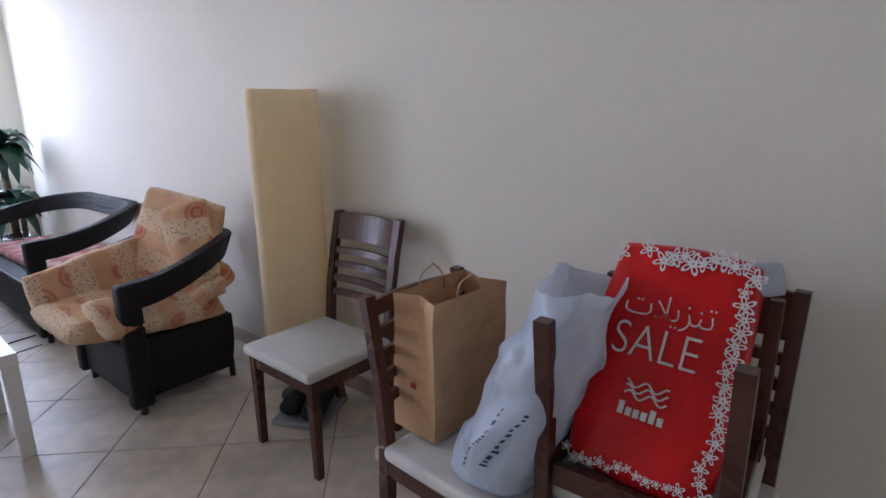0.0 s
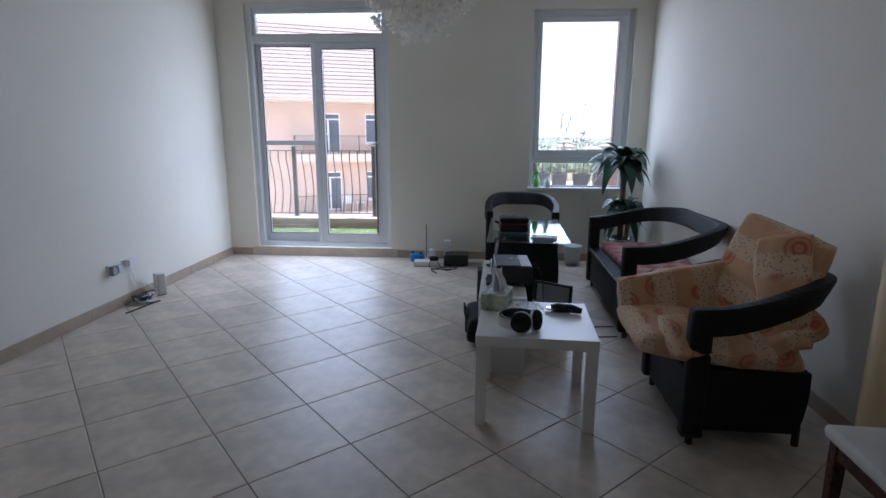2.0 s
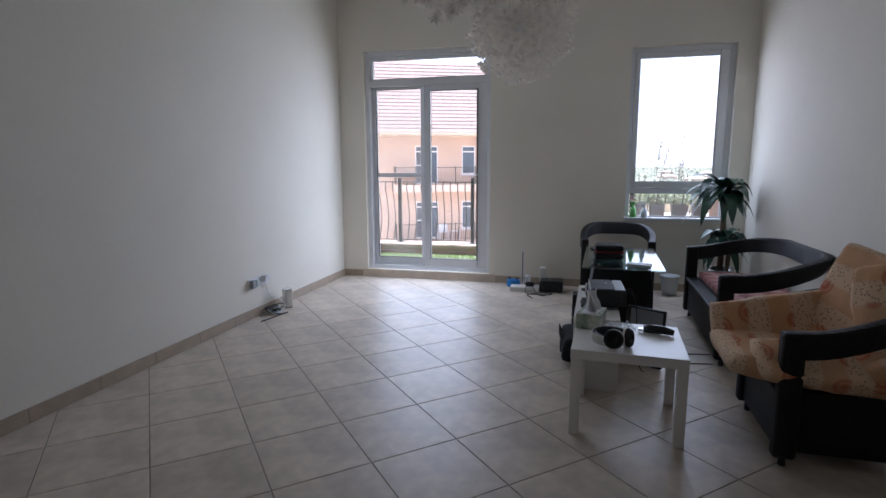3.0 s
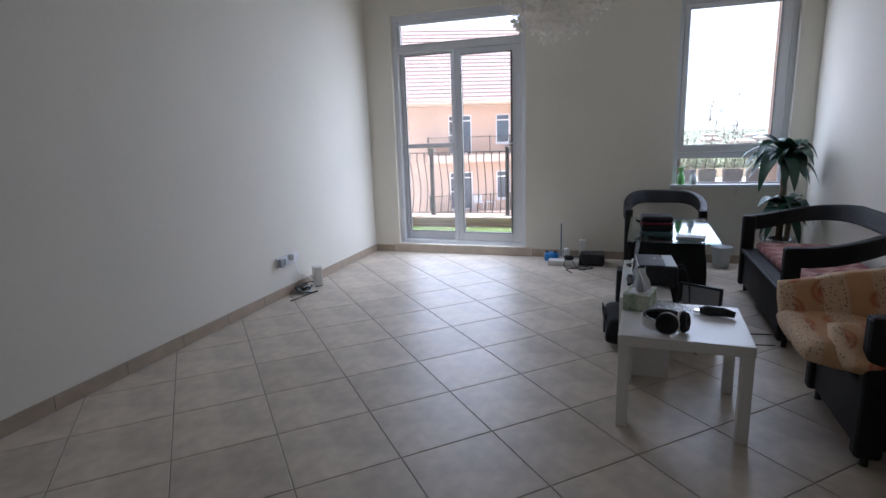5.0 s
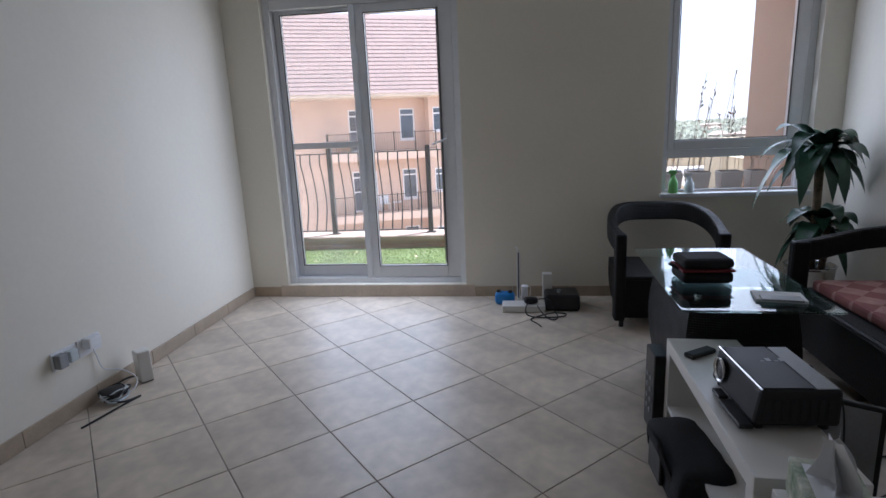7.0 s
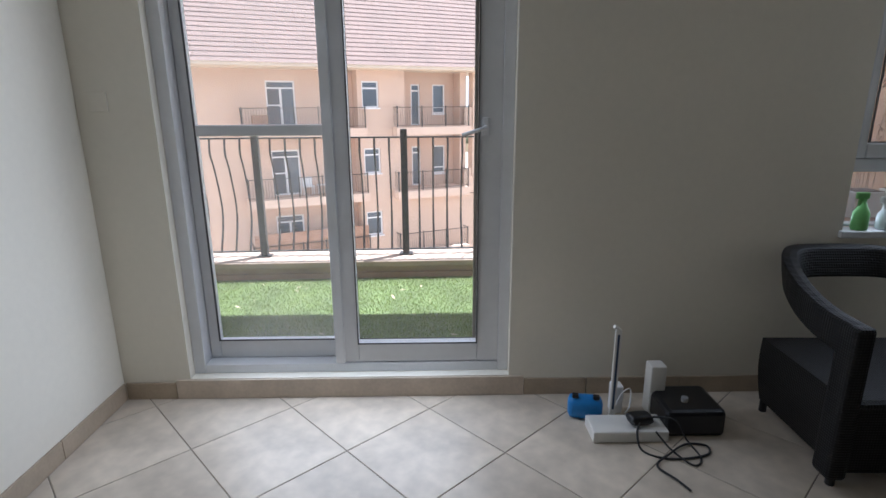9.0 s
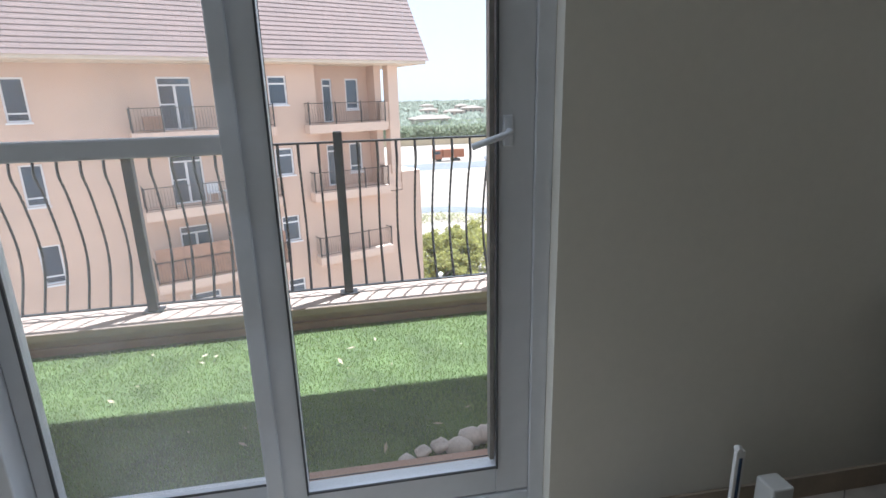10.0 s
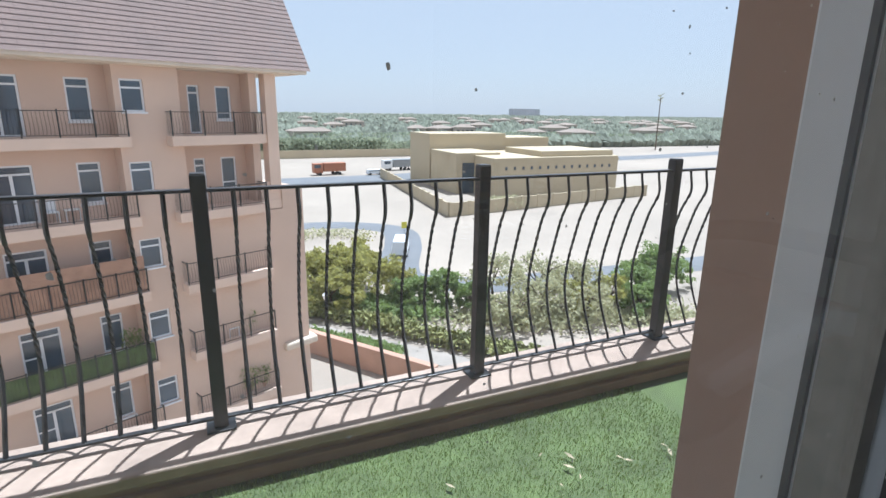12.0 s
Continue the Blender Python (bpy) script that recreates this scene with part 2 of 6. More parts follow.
def checked(name, a, b, scale):
    m = material(name, a, 0.9, var=0.1, bump=0.4, bump_scale=240)
    t = m.node_tree
    N, L = t.nodes, t.links
    p = N["Principled BSDF"]
    src = p.inputs["Base Color"].links[0].from_socket
    ch, vo = N.new("ShaderNodeTexChecker"), N.new("ShaderNodeTexNoise")
    ch.inputs["Scale"].default_value = scale
    vo.inputs["Scale"].default_value = 14
    mp = N.new("ShaderNodeMapping")
    mp.inputs["Rotation"].default_value = (0, 0, radians(45))
    L.new(N["Texture Coordinate"].outputs["Object"], mp.inputs["Vector"])
    L.new(mp.outputs[0], ch.inputs["Vector"])
    L.new(N["Texture Coordinate"].outputs["Object"], vo.inputs["Vector"])
    f = N.new("ShaderNodeMath")
    f.operation = "MULTIPLY"
    L.new(ch.outputs["Fac"], f.inputs[0])
    L.new(vo.outputs["Fac"], f.inputs[1])
    x = N.new("ShaderNodeMix")
    x.data_type = "RGBA"
    L.new(f.outputs[0], x.inputs["Factor"])
    L.new(src, x.inputs[6])
    x.inputs[7].default_value = (*b, 1)
    L.new(x.outputs[2], p.inputs["Base Color"])
    return m


def glass_material(name, tint=(1, 1, 1), rough=0.0, reflect=1.0):
    m = bpy.data.materials.new(name)
    m.use_nodes = True
    N, L = m.node_tree.nodes, m.node_tree.links
    tr, gl, mx, lw = N.new("ShaderNodeBsdfTransparent"), N.new("ShaderNodeBsdfGlossy"), N.new("ShaderNodeMixShader"), N.new("ShaderNodeLayerWeight")
    tr.inputs["Color"].default_value = (*tint, 1)
    gl.inputs["Roughness"].default_value = rough
    lw.inputs["Blend"].default_value = 0.5
    pw, ad = N.new("ShaderNodeMath"), N.new("ShaderNodeMath")
    pw.operation, ad.operation = "POWER", "MULTIPLY_ADD"
    pw.inputs[1].default_value = 5.0
    ad.inputs[1].default_value, ad.inputs[2].default_value = 0.8, 0.03 * reflect
    L.new(lw.outputs["Facing"], pw.inputs[0])
    L.new(pw.outputs[0], ad.inputs[0])
    L.new(ad.outputs[0], mx.inputs["Fac"])
    L.new(tr.outputs[0], mx.inputs[1])
    L.new(gl.outputs[0], mx.inputs[2])
    L.new(mx.outputs[0], N["Material Output"].inputs["Surface"])
    return m


M_wall = material("cream wall paint", (0.85, 0.805, 0.70), 0.75, var=0.03, scale=1.2, fine=30, bump=0.12, bump_scale=140)
M_ceil = material("white ceiling paint", (0.86, 0.85, 0.82), 0.85, var=0.02, scale=1.5, bump=0.05)
M_tile = material("beige ceramic tile", (0.68, 0.59, 0.48), 0.4, var=0.16, scale=3.4, fine=13, bump=0.06, bump_scale=22, per_object=0.07)
M_grout = material("brown grout", (0.34, 0.295, 0.24), 0.9, var=0.2, scale=20)
M_base = material("beige skirting tile", (0.47, 0.38, 0.28), 0.35, var=0.1, scale=8, per_object=0.05)
M_upvc = material("white plastic frame", (0.77, 0.78, 0.80), 0.35, var=0.04, scale=3, fine=25)
M_rubber = material("black rubber seal", (0.02, 0.02, 0.022), 0.6)
M_seal = material("grey rubber seal", (0.09, 0.09, 0.095), 0.6)
M_spacer = material("dull aluminium spacer", (0.30, 0.28, 0.25), 0.5, var=0.1, scale=40)
M_glass = glass_material("clear window glass", (0.99, 1.0, 0.995))
def dusty(m, share):
    """Lays a thin uneven pale film on a pane, for dried dust and for a veil of glare."""
    N, L = m.node_tree.nodes, m.node_tree.links
    out = N["Material Output"].inputs["Surface"]
    clean = out.links[0].from_socket
    film, mx, no, mr = N.new("ShaderNodeBsdfTranslucent"), N.new("ShaderNodeMixShader"), N.new("ShaderNodeTexNoise"), N.new("ShaderNodeMapRange")
    film.inputs["Color"].default_value = (0.85, 0.84, 0.8, 1)
    no.inputs["Scale"].default_value, no.inputs["Detail"].default_value = 3.0, 6
    L.new(N.new("ShaderNodeTexCoord").outputs["Object"], no.inputs["Vector"])
    L.new(no.outputs["Fac"], mr.inputs["Value"])
    mr.inputs["From Min"].default_value, mr.inputs["From Max"].default_value = 0.3, 0.7
    mr.inputs["To Min"].default_value, mr.inputs["To Max"].default_value = share * 0.6, share * 1.4
    L.new(mr.outputs[0], mx.inputs["Fac"])
    L.new(clean, mx.inputs[1])
    L.new(film.outputs[0], mx.inputs[2])
    L.new(mx.outputs[0], out)
    return m


# door film: dust, thickened to imitate glare; window film: imitated glare only
M_dusty = dusty(glass_material("dusty glare-veiled door glass", (0.99, 1.0, 0.995)), 0.04)
M_dustier = dusty(glass_material("dirty glare-veiled door glass", (0.99, 1.0, 0.995)), 0.10)
M_veiled = dusty(glass_material("glare-veiled window glass", (0.99, 1.0, 0.995)), 0.10)
M_tglass = glass_material("greenish table glass", (0.82, 0.93, 0.92), 0.0, 5.5)
M_wicker = woven("black wicker", (0.011, 0.010, 0.010), (0.1, 0.1, 0.1), 190.0, 0.55)
M_wicker.node_tree.nodes["Principled BSDF"].inputs["Specular IOR Level"].default_value = 0.3
M_floral = spotted("floral cushion cloth", (0.68, 0.41, 0.23), (0.76, 0.57, 0.38), (0.46, 0.075, 0.035), (0.15, 0.09, 0.06))
M_check = checked("red checked cushion cloth", (0.33, 0.13, 0.12), (0.68, 0.44, 0.38), 9)
M_white = material("white lacquer", (0.8, 0.78, 0.74), 0.34, var=0.012, scale=2)
M_wood = material("dark stained wood", (0.095, 0.036, 0.022), 0.27, var=0.3, scale=4, fine=50, bump=0.06, bump_scale=60, spec=0.4)
M_seat = material("off-white seat cloth", (0.66, 0.63, 0.58), 0.85, var=0.07, scale=7, bump=0.3, bump_scale=300)
M_paper = material("rice paper shade", (0.90, 0.77, 0.54), 0.8, var=0.05, scale=9, fine=60, bump=0.5, bump_scale=40)
def let_through(m, share, color):
    """Lets part of the light pass diffusely, as paper and thin film do."""
    N, L = m.node_tree.nodes, m.node_tree.links
    t, x = N.new("ShaderNodeBsdfTranslucent"), N.new("ShaderNodeMixShader")
    t.inputs["Color"].default_value = (*color, 1)
    x.inputs["Fac"].default_value = share
    L.new(N["Principled BSDF"].outputs[0], x.inputs[1])
    L.new(t.outputs[0], x.inputs[2])
    L.new(x.outputs[0], N["Material Output"].inputs["Surface"])


let_through(M_paper, 0.4, (0.95, 0.78, 0.48))
M_kraft = material("brown kraft paper", (0.62, 0.375, 0.19), 0.75, var=0.1, scale=7, fine=90, bump=0.25, bump_scale=25)
M_plastic = material("white plastic bag film", (0.66, 0.73, 0.84), 0.28, var=0.08, scale=8, bump=1.0, bump_scale=26)
let_through(M_plastic, 0.3, (0.8, 0.84, 0.9))
M_red = material("glossy red plastic", (0.66, 0.009, 0.009), 0.3, var=0.12, scale=10, bump=0.9, bump_scale=14, spec=0.28)
M_print = material("white print", (0.78, 0.74, 0.72), 0.4, var=0.05)
M_inkblue = material("dark blue print", (0.03, 0.06, 0.12), 0.5)
M_inkred = material("red print", (0.5, 0.03, 0.05), 0.5)
M_black = material("black plastic", (0.012, 0.012, 0.014), 0.36, var=0.2, scale=12)
M_gloss = material("glossy black plastic", (0.012, 0.012, 0.014), 0.15, var=0.1)
M_satin = material("satin black plastic", (0.013, 0.013, 0.015), 0.55, var=0.25, scale=9, bump=0.1, bump_scale=300)
M_cloth = material("black woven cloth", (0.015, 0.015, 0.017), 0.85, var=0.3, bump=0.5, bump_scale=200)
M_redtrim = material("dark red zip", (0.2, 0.015, 0.02), 0.6)
M_grey = material("grey plastic", (0.3, 0.31, 0.32), 0.45)
M_silver = material("brushed silver", (0.7, 0.7, 0.7), 0.25, metal=1.0, var=0.05)
M_tissue = material("white tissue", (0.85, 0.85, 0.86), 0.9, var=0.03)
M_tbox = material("printed tissue carton", (0.62, 0.62, 0.52), 0.6, var=0.35, scale=14, tint=(0.12, 0.2, 0.1))
M_film = glass_material("clear plastic wrap", (0.92, 0.94, 0.96), 0.06, 7.0)
M_blue = material("bright blue plastic", (0.02, 0.22, 0.6), 0.35, var=0.1)
M_leaf = material("dark green leaf", (0.030, 0.088, 0.045), 0.33, var=0.35, scale=10, tint=(0.013, 0.042, 0.028))
M_trunk = material("brown cane", (0.22, 0.16, 0.10), 0.85, var=0.3, scale=20, bump=0.5, bump_scale=60)
M_soil = material("dark soil", (0.05, 0.035, 0.025), 0.95, var=0.3)
M_petal = material("white paper petal", (0.78, 0.74, 0.66), 0.8, var=0.06)
let_through(M_petal, 0.35, (0.85, 0.8, 0.7))
M_green = material("green bottle plastic", (0.22, 0.58, 0.18), 0.3, var=0.1)
M_clear = material("milky bottle plastic", (0.6, 0.65, 0.66), 0.3, var=0.05)
M_stone = material("beige sill stone", (0.62, 0.52, 0.42), 0.3, var=0.12, scale=6, fine=60)
M_turf = material("artificial turf", (0.115, 0.16, 0.055), 0.9, var=0.25, scale=5, fine=200, bump=0.8, bump_scale=160)
M_blade = material("turf blade", (0.31, 0.39, 0.15), 0.75, var=0.3, scale=3, fine=60, tint=(0.13, 0.19, 0.065))
M_ours = material("dusty pink render coat", (0.46, 0.30, 0.225), 0.9, var=0.06, scale=2, bump=0.2, bump_scale=60)
M_cap = material("pink parapet cap", (0.43, 0.33, 0.265), 0.85, var=0.14, scale=5, fine=50, bump=0.3, bump_scale=50)
M_parapet = material("tan parapet render", (0.42, 0.285, 0.19), 0.9, var=0.12, scale=4, fine=40, bump=0.3, bump_scale=50)
M_iron = material("black painted iron", (0.02, 0.02, 0.022), 0.35, var=0.25, scale=25)
M_facade = material("peach render coat", (0.64, 0.475, 0.375), 0.9, var=0.06, scale=0.5, fine=6, bump=0.15, bump_scale=20)
M_facade2 = material("pale peach render coat", (0.72, 0.55, 0.44), 0.9, var=0.05, scale=0.5, fine=6)
M_fascia = material("cream fascia", (0.66, 0.56, 0.45), 0.7, var=0.06, scale=1)
M_roof = material("brown-grey roof shingle", (0.235, 0.168, 0.148), 0.85, var=0.10, scale=1.2, fine=9, bump=0.2, bump_scale=8)
# pane base colour is lightened to blue in place of reflections
M_pane = material("reflection-tinted window pane", (0.06, 0.09, 0.13), 0.08, var=0.3, scale=0.7, spec=0.8)
M_sand = material("pale sand", (0.355, 0.30, 0.245), 0.95, var=0.10, scale=0.05, fine=0.6)
M_road = material("grey asphalt", (0.17, 0.175, 0.185), 0.9, var=0.1, scale=0.2, fine=4)
M_pave = material("beige paving", (0.34, 0.30, 0.26), 0.9, var=0.1, scale=0.6, fine=6)
M_brick = material("terracotta wall", (0.47, 0.29, 0.21), 0.9, var=0.1, scale=0.8)
M_mun = material("sand-coloured stucco", (0.52, 0.43, 0.29), 0.9, var=0.06, scale=0.2, fine=2)
M_olive = material("olive foliage", (0.34, 0.33, 0.12), 0.8, var=0.3, scale=0.9, fine=5, tint=(0.23, 0.23, 0.085))
M_foliage = material("green foliage", (0.24, 0.29, 0.11), 0.8, var=0.4, scale=0.7, fine=5, tint=(0.12, 0.17, 0.065))
M_dry = material("grey-green foliage", (0.46, 0.44, 0.28), 0.85, var=0.3, scale=0.7, tint=(0.32, 0.33, 0.19))
let_through(M_olive, 0.5, (0.50, 0.47, 0.14))
let_through(M_foliage, 0.4, (0.30, 0.40, 0.12))
let_through(M_dry, 0.45, (0.55, 0.52, 0.32))
let_through(M_blade, 0.3, (0.26, 0.34, 0.08))
M_hedge = material("hedge foliage", (0.26, 0.26, 0.09), 0.8, var=0.4, scale=0.7, fine=5, tint=(0.15, 0.16, 0.06))
M_bark = material("grey bark", (0.14, 0.1, 0.07), 0.95, var=0.3)
# far foliage is paler and greyer: air haze put into its colour
M_far = material("haze-paled distant trees", (0.235, 0.255, 0.19), 0.95, var=0.3, scale=0.03, fine=0.2)
M_belt = material("haze-greyed belt foliage", (0.30, 0.33, 0.22), 0.9, var=0.3, scale=0.2, fine=2, tint=(0.22, 0.25, 0.17))
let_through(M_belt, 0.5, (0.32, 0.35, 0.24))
M_villa = material("pale villa render", (0.50, 0.43, 0.36), 0.9, var=0.1, scale=0.05)
M_rooft = material("brown villa roof", (0.31, 0.25, 0.205), 0.9, var=0.15, scale=0.05)
M_carw = material("white car paint", (0.8, 0.8, 0.8), 0.3, var=0.03)
M_orange = material("orange truck paint", (0.42, 0.16, 0.08), 0.5)
M_screen = material("privacy cane screen", (0.42, 0.25, 0.17), 0.9, var=0.15, scale=3)
M_pot = material("white planter plastic", (0.8, 0.8, 0.78), 0.5, var=0.05)
let_through(M_pot, 0.45, (0.85, 0.85, 0.82))
M_dirt = material("dried dirt", (0.42, 0.39, 0.35), 0.95, var=0.2)
let_through(M_dirt, 0.6, (0.42, 0.40, 0.37))

# ---- the room ----
ROOM_S, CEIL = -7.9, 3.33
EAST = 4.505


DOOR = (0.315, 1.83, 0.10, 2.68)
WIN = (3.315, 4.32, 0.785, 2.57)
bm = B()
holed(bm, -0.3, 5.2, -0.35, CEIL + 0.3, 0.0, 0.14, [DOOR, WIN])
tagged(part("wall_north", bm, M_wall), "cream painted wall with balcony door and window", "wall", kind="structure")
bm = B()
holed(bm, -6.0, 9.0, -16.0, CEIL + 0.4, 0.142, 0.34, [DOOR, WIN])
tagged(part("wall_outer", bm, M_ours), "dusty pink rendered outer wall of the flat", "wall", kind="structure")
bm = B()
box(bm, -0.3, 0.0, ROOM_S - 0.3, -0.001, -0.3, CEIL + 0.3)
tagged(part("wall_west", bm, M_wall), "long plain cream painted wall", "wall", kind="structure")
bm = B()
ps = [(EAST, -0.001), (EAST + 0.4, -0.001), (EAST + 0.4, ROOM_S), (EAST, ROOM_S)]
lo, hi = [bm.verts.new((x, y, -0.3)) for x, y in ps], [bm.verts.new((x, y, CEIL + 0.3)) for x, y in ps]
for i in range(4):
    bm.faces.new((lo[i], lo[(i + 1) % 4], hi[(i + 1) % 4], hi[i]))
bm.faces.new(hi)
bmesh.ops.recalc_face_normals(bm, faces=bm.faces)
tagged(part("wall_east", bm, M_wall), "plain cream painted wall behind the seats", "wall", kind="structure")
bm = B()
box(bm, -0.3, 5.3, ROOM_S - 0.3, ROOM_S, -0.3, CEIL + 0.3)
tagged(part("wall_south", bm, M_wall), "plain cream painted wall", "wall", kind="structure")
bm = B()
box(bm, -0.3, 5.3, ROOM_S - 0.3, 0.13, CEIL, CEIL + 0.25)
tagged(part("ceiling", bm, M_ceil), "flat white painted ceiling", "ceiling", kind="structure")

# floor: grout bed with diagonal tiles
bm = B()
box(bm, -0.2, 4.9, ROOM_S - 0.2, 0.1, -0.3, -0.003)
floor = tagged(part("floor", bm, M_grout), "diagonal beige ceramic tile floor with brown grout", "floor", kind="structure")

# balcony door
door = thing("door_1", (0, 0, 0), "white plastic sliding balcony door with glass transom, closed", "door", kind="structure")
bm = B()
bars(bm, 0.315, 1.83, 0.10, 2.68, 0.05, 0.222, 0.055, 0.05, 0.045, 0.06)
box(bm, 0.37, 1.78, 0.052, 0.198, 2.282, 2.352, 0.004)
part("door_frame", bm, M_upvc, door)
bm = B()
bars(bm, 0.372, 1.778, 2.353, 2.619, 0.085, 0.12, 0.028, 0.028, 0.022, 0.042, 0.003)
part("transom_frame", bm, M_upvc, door)
bm = B()
box(bm, 0.395, 1.755, 0.1, 0.108, 2.372, 2.58)
pane = part("transom_pane", bm, M_glass, door)
pane.visible_shadow = False
bm = B()
bars(bm, 0.372, 1.085, 0.147, 2.281, 0.125, 0.17, 0.05, 0.07, 0.092, 0.028)
box(bm, 0.42, 1.02, 0.121, 0.168, 1.222, 1.27, 0.006)
leaf = part("fixed_leaf", bm, M_upvc, door, "white plastic leaf with a middle rail")
bm = B()
bars(bm, 0.42, 1.018, 0.237, 2.255, 0.119, 0.126, 0.007, 0.007, 0.007, 0.007, 0)
part("seal", bm, M_seal, leaf, "dark rubber seal")
bm = B()
box(bm, 0.418, 1.02, 0.145, 0.151, 0.235, 2.257)
part("pane", bm, M_dustier, leaf).visible_shadow = False
bm = B()
bars(bm, 1.02, 1.78, 0.15, 2.281, 0.056, 0.112, 0.09, 0.102, 0.095, 0.063)
box(bm, 1.0, 1.045, 0.042, 0.058, 0.15, 2.28, 0.004)
leaf = part("sliding_leaf", bm, M_upvc, door, "white plastic sliding leaf")
bm = B()
bars(bm, 1.108, 1.68, 0.243, 2.22, 0.047, 0.0565, 0.005, 0.005, 0.006, 0.006, 0)
bars(bm, 1.108, 1.68, 0.243, 2.22, 0.111, 0.116, 0.003, 0.004, 0.004, 0.004, 0)
part("seal", bm, M_seal, leaf, "dark rubber seal")
bm = B()
box(bm, 1.66, 1.673, 0.066, 0.098, 0.265, 2.215)
part("spacer", bm, M_spacer, leaf, "dull grey pane spacer bar")
bm = B()
box(bm, 1.109, 1.679, 0.068, 0.073, 0.244, 2.219)
part("pane", bm, M_dusty, leaf).visible_shadow = False
bm = B()
box(bm, 1.692, 1.72, 0.047, 0.057, 1.22, 1.30, 0.004)
part("handle_plate", bm, M_upvc, leaf)
bm = B()
tube(bm, [(1.706, 0.058, 1.258), (1.706, 0.034, 1.258), (1.702, 0.022, 1.257), (1.688, 0.016, 1.252), (1.645, 0.014, 1.239), (1.602, 0.016, 1.225)], 0.0085, 10)
part("handle", bm, M_upvc, leaf, "white lever handle", True)
# dust and specks dried on the outer face of the panes
vs, fs = [], []
for i in range(1150):
    left = i % 3 == 0
    x = rng.uniform(0.43, 1.0) if left else rng.uniform(1.13, 1.665)
    z = rng.uniform(0.28, 2.2) if i % 2 else 0.28 + 1.95 * rng.random() ** 0.7
    y, r = (0.1525 if left else 0.0745), rng.choice([0.0005, 0.0006, 0.0008, 0.0009, 0.0011]) * rng.uniform(0.6, 1.1)
    k, a0 = len(vs), rng.random() * 6
    e = rng.uniform(0.5, 1.6)
    for j in range(6):
        a = a0 + j * math.pi / 3
        vs.append((x + r * math.cos(a) * rng.uniform(0.6, 1.2), y, z + r * e * math.sin(a) * rng.uniform(0.6, 1.2)))
    fs.append(tuple(range(k, k + 6)))
tagged(raw("dust_specks", vs, fs, M_dirt), "dried dust specks on the door glass", "dirt", kind="stuff")

bm = B()
box(bm, 0.25, 1.9, -0.013, -0.0005, 0.0, 0.098, 0.003)
box(bm, 0.317, 1.828, -0.0004, 0.05, 0.05, 0.0985, 0.0)
tagged(part("door_sill", bm, M_stone), "beige stone sill under the balcony door", "sill", kind="structure")

# window
win = thing("window_1", (0, 0, 0), "white plastic window with fixed lower light", "window", kind="structure")
bm = B()
bars(bm, 3.315, 4.32, 0.80, 2.57, 0.07, 0.135, 0.045, 0.05, 0.012, 0.055)
box(bm, 3.36, 4.27, 0.072, 0.133, 1.05, 1.11, 0.004)
part("window_frame", bm, M_upvc, win)
bm = B()
bars(bm, 3.362, 4.268, 1.112, 2.513, 0.06, 0.12, 0.042, 0.09, 0.068, 0.05, 0.008)
part("sash", bm, M_upvc, win)
bm = B()
bars(bm, 3.404, 4.177, 1.18, 2.462, 0.055, 0.062, 0.006, 0.006, 0.006, 0.006, 0)
part("seal", bm, M_seal, win, "dark rubber seal")
bm = B()
box(bm, 3.402, 4.18, 0.085, 0.091, 1.178, 2.465)
part("pane", bm, M_veiled, win).visible_shadow = False
bm = B()
box(bm, 3.358, 4.272, 0.098, 0.104, 0.81, 1.052)
part("pane", bm, M_veiled, win).visible_shadow = False
bm = B()
box(bm, 3.30, 4.335, -0.025, 0.071, 0.765, 0.797, 0.005)
part("window_sill", bm, M_upvc, win, "white window sill")

# ---- balcony ----
first_outside = len(scene.collection.objects)
bm = B()
box(bm, -2.6, 4.52, 0.19, 2.15, -0.35, -0.012)
balcony = tagged(part("balcony_slab", bm, M_ours), "pink rendered balcony slab", "balcony", kind="structure")
bm = B()
box(bm, -2.6, 4.52, 1.86, 2.12, -0.02, 0.100, 0.006)
box(bm, -2.6, 4.52, 1.83, 1.861, -0.02, 0.045, 0.006)
box(bm, -2.6, 4.52, 2.0, 2.14, -0.6, -0.02)
tagged(part("parapet", bm, M_parapet), "low pink rendered parapet wall of the balcony", "parapet", kind="structure")
bm = B()
box(bm, -2.6, 4.52, 1.80, 2.15, 0.101, 0.150, 0.008)
crumple(bm, 0.002, 9)
tagged(part("parapet_cap", bm, M_cap), "dusty pink parapet capping", "parapet", kind="structure")
bm = B()
box(bm, 4.5, 5.1, 0.341, 1.6, -0.35, CEIL, 0.01)
tagged(part("pier_east", bm, M_ours), "pink rendered pier beside the window", "wall", kind="structure")
bm = B()
box(bm, -2.9, -2.6, 0.341, 2.15, -0.35, CEIL)
tagged(part("pier_west", bm, M_ours), "pink rendered end wall of the balcony", "wall", kind="structure")
bm = B()
box(bm, -4.0, 6.0, 0.341, 1.65, 3.0, 3.2, 0.01)
tagged(part("eave", bm, M_fascia), "cream overhanging eave above the balcony", "roof", kind="structure")
bm = B()
box(bm, 3.25, 4.49, 0.341, 0.52, 0.70, 0.765, 0.006)
tagged(part("ledge", bm, M_ours), "pink outer window ledge", "ledge", kind="structure")
